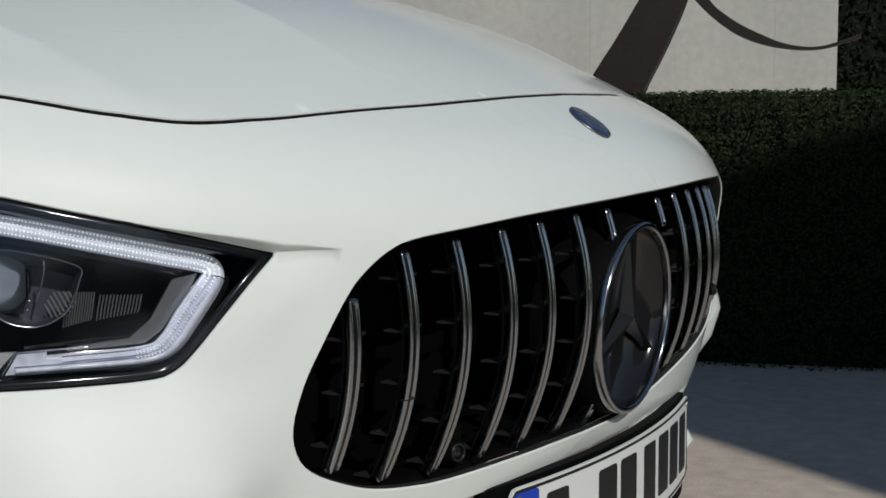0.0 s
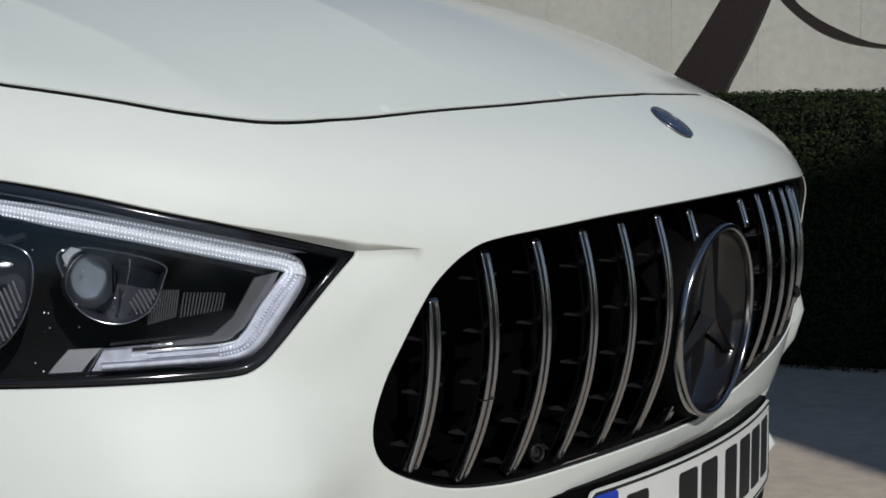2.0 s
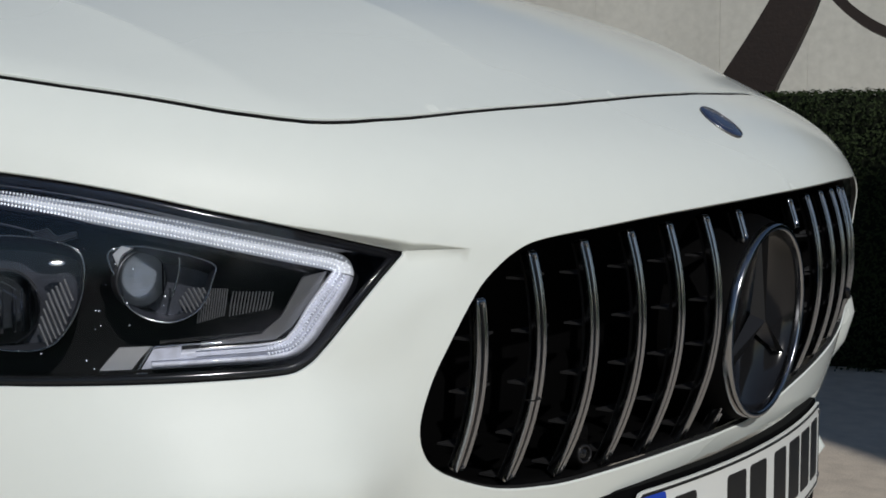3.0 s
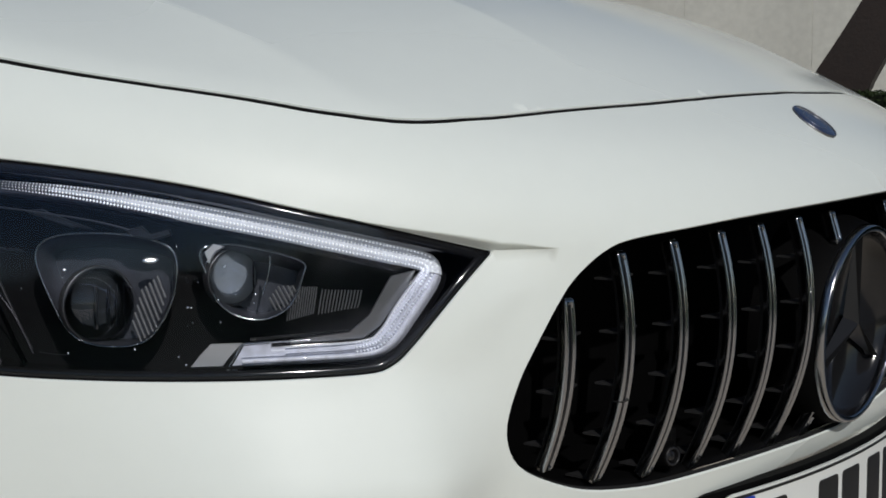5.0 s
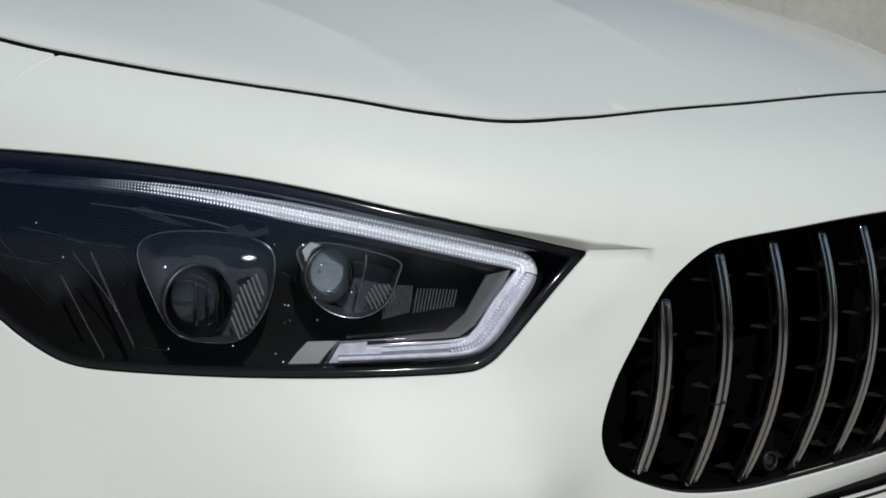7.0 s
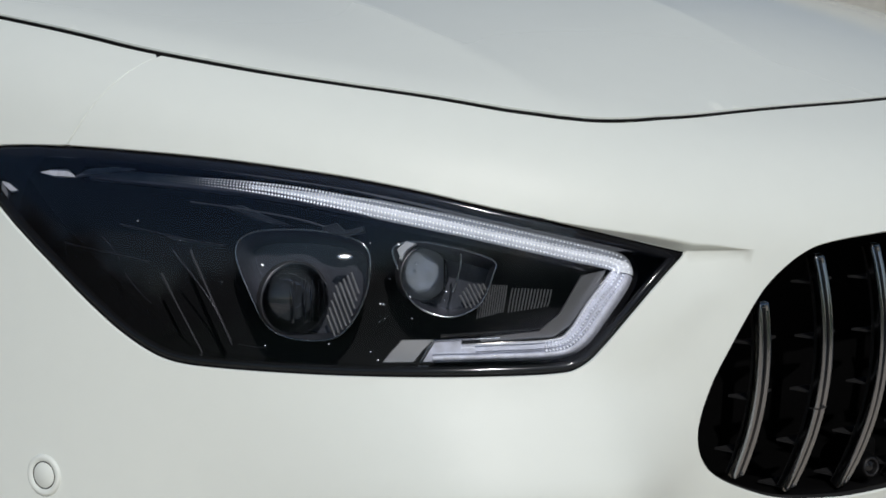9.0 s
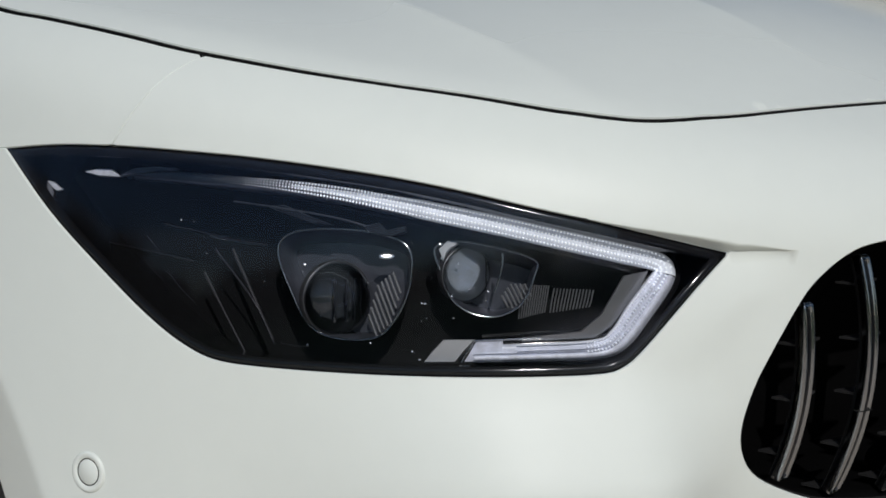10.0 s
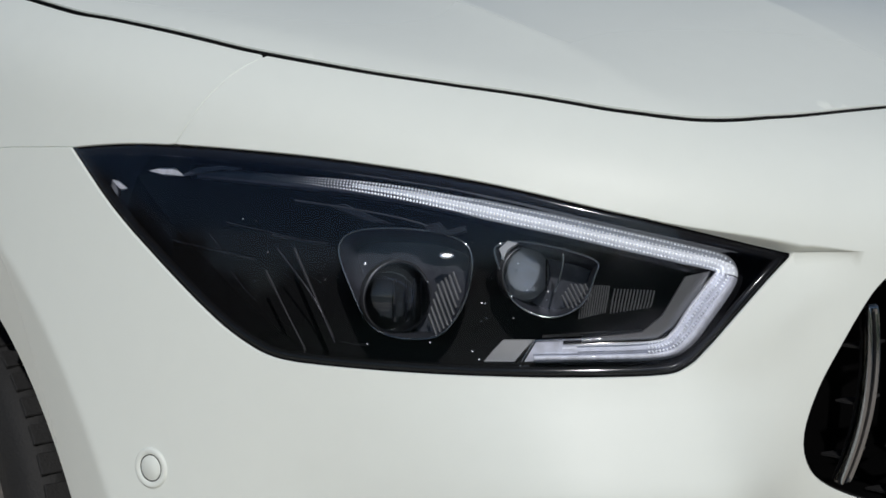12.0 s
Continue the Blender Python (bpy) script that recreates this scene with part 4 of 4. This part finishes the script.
# bonnet badge
bx = ROOFWARD.put(np.array([(-0.0609 + 0.6, 0.0022)]))[0]
BADGE = frame_of(bx, normal_at(bx[None])[0], (1, 0, 0))
bv, bf = lathe([(0.0001, 0.0018), (0.018, 0.0017), (0.0270, 0.0014), (0.0278, 0.0010)], BADGE, 64)
badge = mesh_object("round_badge", bv, bf, BADGE_BLUE, car, "small round dark blue bonnet badge")
bv, bf = lathe([(0.0276, 0.0010), (0.0279, 0.0017), (0.0285, 0.0016), (0.0288, 0.0006), (0.0288, -0.004)], BADGE, 64)
mesh_object("badge_rim", bv, bf, SILVER, badge, "thin metal rim")
bv, bf = lathe([(0.0150, 0.0017), (0.0152, 0.0020), (0.0156, 0.0020), (0.0158, 0.0017)], BADGE, 48)
mesh_object("badge_ring", bv, bf, SILVER, badge)


# ---- number plate ----
CHARS = [(-0.2049, -0.1632), (-0.0969, -0.0512), (-0.0399, 0.007), (0.0339, 0.0763), (0.091, 0.1359), (0.1464, 0.1923), (0.2059, 0.2509)]
def plate_at(y, z, lift):
    n = np.array((1, 0.8 * y, 0))
    n /= np.linalg.norm(n)
    return np.array((-0.0014 - 0.4007 * y * y, y, z)) + n * lift


def rounded(y0, y1, z0, z1, r, per=6):
    out = []
    for cy, cz, a in ((y1 - r, z1 - r, 0), (y0 + r, z1 - r, 90), (y0 + r, z0 + r, 180), (y1 - r, z0 + r, 270)):
        for k in range(per + 1):
            b = radians(a + 90 * k / per)
            out.append((cy + r * math.cos(b), cz + r * math.sin(b)))
    return np.array(out)


def plate_sheet(name, y0, y1, z0, z1, r, lift, thick, mat, parent, label="", hole=0.0):
    loop = resample(rounded(y0, y1, z0, z1, r), 0.008 if y1 - y0 > 0.1 else 0.004, True)
    loops = [loop]
    if hole:
        loops.append(resample(rounded(y0 + hole, y1 - hole, z0 + hole, z1 - hole, max(r - hole, 0.002)), 0.008, True))
    q, f = triangulate(loops, 0.03)
    verts, faces = [plate_at(a, b, lift) for a, b in q], [tuple(t) for t in f]
    for l in loops:
        base, m = len(verts), len(l)
        verts += [plate_at(a, b, lift) for a, b in l] + [plate_at(a, b, lift - thick) for a, b in l]
        faces += [(base + i, base + (i + 1) % m, base + m + (i + 1) % m, base + m + i) for i in range(m)]
    return mesh_object(name, verts, faces, mat, parent, label, smooth=False)


Z0, Z1 = 0.3835, 0.4935
carrier = plate_sheet("plate_carrier", -0.307, 0.289, 0.36, 0.4985, 0.020, -0.006, 0.012, GRILLE_BLACK, car, "black plastic number plate carrier")
plate = plate_sheet("number_plate", -0.2665, 0.277, Z0, Z1, 0.010, 0.0, 0.003, PLATE_WHITE, car, "white number plate with a blue band")
plate_sheet("border", -0.2639, 0.2744, Z0 + 0.0025, Z1 - 0.0025, 0.008, 0.0006, 0.0008, PLATE_BLACK, plate, "", hole=0.0032)
plate_sheet("blue_band", -0.2602, -0.2195, Z0 + 0.006, Z1 - 0.006, 0.004, 0.0007, 0.0009, PLATE_BLUE, plate, "blue band")
for y0, y1 in CHARS:
    plate_sheet("character_bar", y0, y1, 0.4025, 0.4775, 0.004, 0.0008, 0.001, PLATE_BLACK, plate)
for y, z in ((-0.2529, 0.481), (0.2665, 0.483), (0.2665, 0.397), (-0.2529, 0.397)):
    dv, df = dome(plate_at(y, z, 0.0005), (1, 0.8 * y, 0), 0.0042, 0.0022, 6, 16)
    mesh_object("screw", dv, df, SILVER, plate)

# round parking sensor flush in the bumper
pp = on_side(SENSOR_XZ[0], SENSOR_XZ[1])[0]
SENSOR = frame_of(pp, normal_at(pp[None])[0])
sv, sf = lathe([(0.0001, 0.0012), (0.0105, 0.0011), (0.0112, 0.0004), (0.0113, -0.002)], SENSOR, 40)
sensor = mesh_object("parking_sensor", sv, sf, PAINT, car, "white round parking sensor")
sv, sf = lathe([(0.0111, 0.0005), (0.0118, 0.0002), (0.0121, 0.0005)], SENSOR, 40)
mesh_object("sensor_groove", sv, sf, GAP_SHADE, sensor)
sv, sf = lathe([(0.0121, 0.0006), (0.0135, 0.0016), (0.0160, 0.0020), (0.0176, 0.0012), (0.0184, -0.0008)], SENSOR, 40)
mesh_object("sensor_collar", sv, sf, PAINT, sensor)

# ---- wheel and arch ----
def wheel(y_sign, x=WHEEL_X, name="front_wheel"):
    m = Matrix.Translation((x - 0.132, y_sign * 0.775, 0.330)) @ Matrix.Scale(0.93, 4) @ Matrix.Rotation(radians(90) * y_sign, 4, "X")
    w = new(name)
    w.parent = car
    w["label"] = "wide low-profile tyre on an alloy wheel"
    prof = [(0.268, -0.125), (0.280, -0.138), (0.310, -0.140), (0.335, -0.134), (0.348, -0.122), (0.353, -0.105)]
    for c in (-0.075, -0.027, 0.027, 0.075):
        prof += [(0.355, c - 0.006), (0.347, c - 0.005), (0.347, c + 0.005), (0.355, c + 0.006)]
    prof += [(0.353, 0.105), (0.348, 0.122), (0.335, 0.134), (0.310, 0.140), (0.280, 0.138), (0.268, 0.125)]
    v, f = lathe(prof, m, 120)
    tyre = mesh_object("tyre", v, f, RUBBER, w, "black rubber tyre")
    for k in range(60):
        a = 2 * math.pi * k / 60
        rot = m @ Matrix.Rotation(a, 4, "Z")
        for z0, z1 in ((0.082, 0.118), (-0.118, -0.082)):
            bm = box_bm((0.006, 0.026, z1 - z0), rot @ Matrix.Translation((0.3535, 0, (z0 + z1) / 2)), 0.001, 1)
            part("tread_block", bm, RUBBER, tyre)
    v, f = lathe([(0.268, -0.125), (0.262, -0.120), (0.255, -0.06), (0.245, 0.06), (0.255, 0.110), (0.266, 0.125), (0.272, 0.128)], m, 72)
    rim = mesh_object("rim", v, f, SILVER, w, "alloy rim")
    for k in range(10):
        rot = m @ Matrix.Rotation(2 * math.pi * k / 10, 4, "Z")
        part("spoke", box_bm((0.21, 0.026, 0.025), rot @ Matrix.Translation((0.15, 0, -0.095)), 0.006), SILVER, rim)
    v, f = lathe([(0.0001, -0.11), (0.06, -0.108), (0.07, -0.09), (0.07, 0.05)], m, 36)
    mesh_object("hub", v, f, SILVER, rim)
    return w


wheel(1)
wheel(-1)


# ---- the car behind its front wheels: plain, never close to the camera ----
def loft_sections(name, xs, section, mat, label, close=True):
    """Joins half-section outlines (y, z) along x, on both sides of the car."""
    verts, faces, k = [], [], None
    for x in xs:
        half_line = section(x)
        ring = [(x, -y, z) for y, z in half_line] + [(x, y, z) for y, z in half_line[::-1]]
        k = len(ring)
        verts += ring
    for i in range(len(xs) - 1):
        for j in range(k - 1):
            a = i * k + j
            faces.append((a, a + 1, a + k + 1, a + k))
    if close:
        faces += [tuple(range(k))[::-1], tuple(range((len(xs) - 1) * k, len(xs) * k))]
    return mesh_object(name, verts, faces, mat, car, label)


def body_section(x):
    t = (-1.752 - x) / 3.2
    w = 0.955 * (1 - 0.10 * max(t - 0.75, 0) / 0.25 * t)
    top = 0.985 + 0.06 * t - 0.05 * max(t - 0.85, 0) / 0.15
    return [(w - 0.10, 0.20), (w - 0.01, 0.27), (w, 0.50), (w - 0.012, 0.72), (w - 0.025, 0.86), (w - 0.06, top - 0.03), (w - 0.13, top), (0.0, top + 0.01)]


loft_sections("rear_body", np.linspace(-1.752, -4.95, 18), body_section, PAINT, "satin white painted doors and tail")
loft_sections("scuttle", np.linspace(-1.495, -1.80, 4), lambda x: [(0.86, 0.93), (0.80, 1.0), (0.0, 1.05)], BLACK_PLASTIC, "black plastic scuttle panel", False)


def cabin_section(x, grow=0.0):
    t = np.clip((-1.70 - x) / 2.9, 0, 1)
    roof = 1.02 + 0.42 * math.sin(math.pi * min(t * 1.15 + 0.02, 1.0)) ** 0.62 * (1 - 0.12 * t)
    roof = max(roof, 1.03)
    w = 0.80 - 0.22 * (roof - 1.02) / 0.42
    return [(0.82, 0.99), (0.5 * (0.82 + w), 0.5 * (1.0 + roof)), (w, roof - 0.05), (w - 0.12, roof - 0.006), (0.0, roof + 0.004 + grow)]


loft_sections("cabin_glass", np.linspace(-1.72, -4.55, 26), cabin_section, BLACK_GLOSS, "dark tinted cabin glass")
loft_sections("roof", np.linspace(-2.45, -3.9, 14), lambda x: [(y, z + 0.008) for y, z in cabin_section(x)[2:]], PAINT, "satin white painted roof", False)
wheel(1, -3.95, "rear_wheel")
wheel(-1, -3.95, "rear_wheel")
for s in (1, -1):
    angles = np.linspace(radians(-22), radians(202), 60)
    v, f = [], []
    for a in angles:
        for y, r in ((-0.945, ARCH - 0.006), (-0.90, ARCH - 0.004), (-0.60, ARCH - 0.004), (-0.60, 0.12)):
            yy = y
            if y == -0.945:
                yy = float(on_side(WHEEL_X + ARCH * math.cos(a), WHEEL_Z + ARCH * math.sin(a))[0][1]) + 0.012
            v.append((WHEEL_X + r * math.cos(a), s * yy, WHEEL_Z + r * math.sin(a)))
    for i in range(len(angles) - 1):
        for j in range(3):
            f.append((i * 4 + j, i * 4 + j + 1, (i + 1) * 4 + j + 1, (i + 1) * 4 + j))
    mesh_object("wheel_arch_liner", v, f, GRILLE_BLACK, car, "black plastic wheel arch liner")

# ---- the place round the car ----
bm = bmesh.new()
bmesh.ops.create_grid(bm, x_segments=8, y_segments=8, size=600)
me = bpy.data.meshes.new("ground")
bm.to_mesh(me)
bm.free()
me.materials.append(GROUND)
tagged(new("ground", me), "pale paving, partly in shade", "ground", kind="structure")

# unseen lawn beyond the paving, added to darken what the lamp cover mirrors
bm = bmesh.new()
bmesh.ops.create_grid(bm, x_segments=20, y_segments=20, size=15, matrix=Matrix.Translation((-0.3 + 18.8 * math.cos(radians(-60)), -0.8 + 18.8 * math.sin(radians(-60)), 0.012)) @ Matrix.Rotation(radians(-60), 4, "Z"))
me = bpy.data.meshes.new("lawn")
bm.to_mesh(me)
bm.free()
me.materials.append(LAWN)
tagged(new("lawn", me), "unseen green lawn added for dark reflections", "lawn", kind="structure")

HEDGE_AT, HEDGE_WAY = Vector((-1.01, 3.18, 0)), Vector((0.968, 0.25, 0)).normalized()
HEDGE_N = Vector((HEDGE_WAY.y, -HEDGE_WAY.x, 0))          # towards the car


def hedge_place(a, out, z):
    """a metres along the hedge, out metres in front of its face."""
    p = HEDGE_AT + HEDGE_WAY * a + HEDGE_N * out
    return Vector((p.x, p.y, z))


def leaves(name, a0, a1, z0, z1, depth, count, size, back, label, leaf):
    rng = random.Random(5)
    core = []
    bm = bmesh.new()
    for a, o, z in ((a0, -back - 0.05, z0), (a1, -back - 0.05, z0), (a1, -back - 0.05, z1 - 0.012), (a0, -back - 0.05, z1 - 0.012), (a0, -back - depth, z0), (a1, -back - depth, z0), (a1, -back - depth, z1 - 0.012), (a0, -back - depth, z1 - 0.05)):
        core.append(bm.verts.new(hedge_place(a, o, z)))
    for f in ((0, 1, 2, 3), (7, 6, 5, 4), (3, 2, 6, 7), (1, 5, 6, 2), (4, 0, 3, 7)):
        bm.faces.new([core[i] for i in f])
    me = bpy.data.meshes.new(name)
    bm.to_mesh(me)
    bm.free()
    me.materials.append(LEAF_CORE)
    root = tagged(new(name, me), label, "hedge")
    verts, faces = [], []
    for i in range(count):
        a = rng.uniform(a0, a1)
        if rng.random() < 0.25:
            o, z = rng.uniform(-back - depth, -back), z1 + rng.gauss(0, 0.005) + 0.004 * math.sin(a * 3.1)
            n = Vector((rng.gauss(0, 0.5), rng.gauss(0, 0.5), 1))
        else:
            z = rng.uniform(z0, z1)
            o = -back + rng.gauss(0, 0.02) + 0.02 * math.sin(a * 5 + z * 7)
            n = HEDGE_N + Vector((rng.gauss(0, 0.5), rng.gauss(0, 0.5), rng.gauss(0.3, 0.5)))
        c = hedge_place(a, o, z)
        n.normalize()
        t = n.orthogonal().normalized()
        t = Matrix.Rotation(rng.uniform(0, 6.28), 3, n) @ t
        b = n.cross(t)
        s = size * rng.uniform(0.6, 1.3)
        k = len(verts)
        verts += [c - t * s, c + b * s * 0.45 + n * s * 0.12, c + t * s, c - b * s * 0.45 + n * s * 0.12]
        faces += [(k, k + 1, k + 2), (k, k + 2, k + 3)]
    lv = mesh_object("leaves", verts, faces, leaf, root, "small dark green leaves", smooth=False)
    lv["kind"] = "stuff"
    return root


leaves("clipped_hedge", -6.0, 5.0, 0.0, 0.973, 0.7, 150000, 0.009, 0.0, "clipped dark green hedge, half in shade", LEAF)
WALL_BACK = 3.2


def wall_block(a0, a1, z0, z1, back, thick):
    bm = bmesh.new()
    vs = [bm.verts.new(hedge_place(a, -back - o, z)) for z in (z0, z1) for a, o in ((a0, 0), (a1, 0), (a1, thick), (a0, thick))]
    for f in ((0, 1, 5, 4), (1, 2, 6, 5), (2, 3, 7, 6), (3, 0, 4, 7), (4, 5, 6, 7), (3, 2, 1, 0)):
        bm.faces.new([vs[i] for i in f])
    bmesh.ops.bevel(bm, geom=bm.edges[:], offset=0.0012, segments=1, affect="EDGES")
    return bm


END = 0.580
root = None
edges = [END, 0.230, -0.340, -0.846, -1.6, -2.4, -3.3, -4.2, -5.2]
bm = wall_block(edges[-1], END - 0.004, 0.0, 3.195, WALL_BACK + 0.0155, 0.25)
me = bpy.data.meshes.new("wall_concrete")
bm.to_mesh(me)
bm.free()
me.materials.append(CONCRETE)
root = tagged(new("wall_concrete", me), "pale concrete garden wall in sunlight", "wall", kind="structure")
for a, b in zip(edges[1:], edges[:-1]):
    part("panel", wall_block(a + 0.0003, b - 0.0003, 0.0, 3.2, WALL_BACK, 0.016), CONCRETE, root)


LEG_A = [(-1.377, 0.000), (-0.850, 0.500), (-0.540, 1.001), (-0.492, 1.086), (-0.400, 1.229), (-0.302, 1.395), (-0.220, 1.559), (-0.122, 1.905)]
LEG_B = [(-1.038, 0.000), (-0.563, 0.500), (-0.296, 0.975), (-0.267, 1.035), (-0.184, 1.202), (-0.106, 1.390), (-0.067, 1.553), (0.001, 1.904)]
ARM_A = [(-0.095, 1.905), (-0.069, 1.531), (-0.006, 1.388), (0.084, 1.307), (0.189, 1.248), (0.316, 1.196), (0.452, 1.185), (0.610, 1.235)]
ARM_B = [(-0.198, 1.905), (-0.166, 1.533), (-0.067, 1.389), (0.049, 1.281), (0.167, 1.215), (0.305, 1.180), (0.452, 1.175), (0.612, 1.217)]


# steel sculpture: two bent ribbons that stand between hedge and wall
def ribbon_plate(pts_a, pts_b, back, thick, name, parent, label=""):
    a, b = smooth_line(pts_a, 8), smooth_line(pts_b, 8)
    k = len(a)
    verts = [hedge_place(p[0], -back - o, p[1]) for o in (0, thick) for l in (a, b) for p in l]
    faces = []
    for i in range(k - 1):
        faces += [(i, i + 1, k + i + 1, k + i), (2 * k + i, 3 * k + i, 3 * k + i + 1, 2 * k + i + 1), (i, 2 * k + i, 2 * k + i + 1, i + 1), (k + i, k + i + 1, 3 * k + i + 1, 3 * k + i)]
    faces += [(0, k, 3 * k, 2 * k), (k - 1, 3 * k - 1, 4 * k - 1, 2 * k - 1)]
    return mesh_object(name, verts, faces, RUST, parent, label, smooth=False)


sculpture = tagged(new("steel_sculpture"), "rust-brown steel sculpture of bent ribbons behind the hedge", "sculpture")
ribbon_plate(LEG_A, LEG_B, 0.95, 0.12, "leg", sculpture)
ribbon_plate(ARM_A, ARM_B, 0.95, 0.10, "curved_arm", sculpture)

# this hedge's deep shade is carried by its leaf colour
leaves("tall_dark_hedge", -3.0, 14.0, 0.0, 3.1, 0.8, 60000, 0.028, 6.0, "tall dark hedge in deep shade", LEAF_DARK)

# building out of sight whose shadow lies over the hedge
SIDE = Vector((0.573, 0.511, 0)).normalized()
CORNER = Vector((5.74, -1.99, 0))


def plain_wall(name, start, way, length, height, thick, mat, label):
    n = Vector((-way.y, way.x, 0))
    bm = bmesh.new()
    vs = [bm.verts.new(start + way * a - n * o + Vector((0, 0, z))) for z in (0.0, height) for a, o in ((0, 0), (length, 0), (length, thick), (0, thick))]
    for f in ((0, 1, 5, 4), (1, 2, 6, 5), (2, 3, 7, 6), (3, 0, 4, 7), (4, 5, 6, 7), (3, 2, 1, 0)):
        bm.faces.new([vs[i] for i in f])
    me = bpy.data.meshes.new(name)
    bm.to_mesh(me)
    bm.free()
    me.materials.append(mat)
    return tagged(new(name, me), label, "wall", kind="structure")


plain_wall("wall_east", CORNER, SIDE, 14.0, 6.5, 0.4, PLASTER, "plain grey building wall")

# trees that close the place behind the camera
TREE_AT, TREE_WAY = Vector((-14.0, -13.0, 0)), Vector((0.97, -0.24, 0)).normalized()


def tree_line():
    rng = random.Random(11)
    verts, faces = [], []
    n = Vector((-TREE_WAY.y, TREE_WAY.x, 0))
    for i in range(16000):
        a = rng.uniform(0, 52)
        h = 1.25 + 1.5 * min(max((11 - a) / 6, 0), 1) + 0.22 * math.sin(a * 0.9) + 0.2 * math.sin(a * 2.3 + 1) + 0.15 * math.sin(a * 5.1)
        z = h - 0.6 * rng.random() ** 1.5
        c = TREE_AT + TREE_WAY * a - n * rng.uniform(0, 2.0) + Vector((0, 0, z))
        t = Vector((rng.gauss(0, 1), rng.gauss(0, 1), rng.gauss(0, 1))).normalized()
        b = t.orthogonal().normalized()
        s, k = rng.uniform(0.07, 0.16), len(verts)
        verts += [c - t * s, c + b * s * 0.5, c + t * s, c - b * s * 0.5]
        faces.append((k, k + 1, k + 2, k + 3))
    k, steps = len(verts), 180
    for i in range(steps + 1):
        a = 52 * i / steps
        h = 1.12 + 1.5 * min(max((11 - a) / 6, 0), 1) + 0.22 * math.sin(a * 0.9) + 0.2 * math.sin(a * 2.3 + 1) + 0.15 * math.sin(a * 5.1)
        for back, z in ((0.2, 0.0), (0.3, h * 0.8), (0.8, h), (1.8, 0.0)):
            verts.append(TREE_AT + TREE_WAY * a - n * back + Vector((0, 0, z)))
    for i in range(steps):
        for j in range(3):
            faces.append((k + i * 4 + j, k + i * 4 + j + 1, k + i * 4 + j + 5, k + i * 4 + j + 4))
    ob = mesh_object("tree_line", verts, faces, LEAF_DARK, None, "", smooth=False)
    return tagged(ob, "dark green row of garden trees", "trees", kind="stuff")


tree_line()
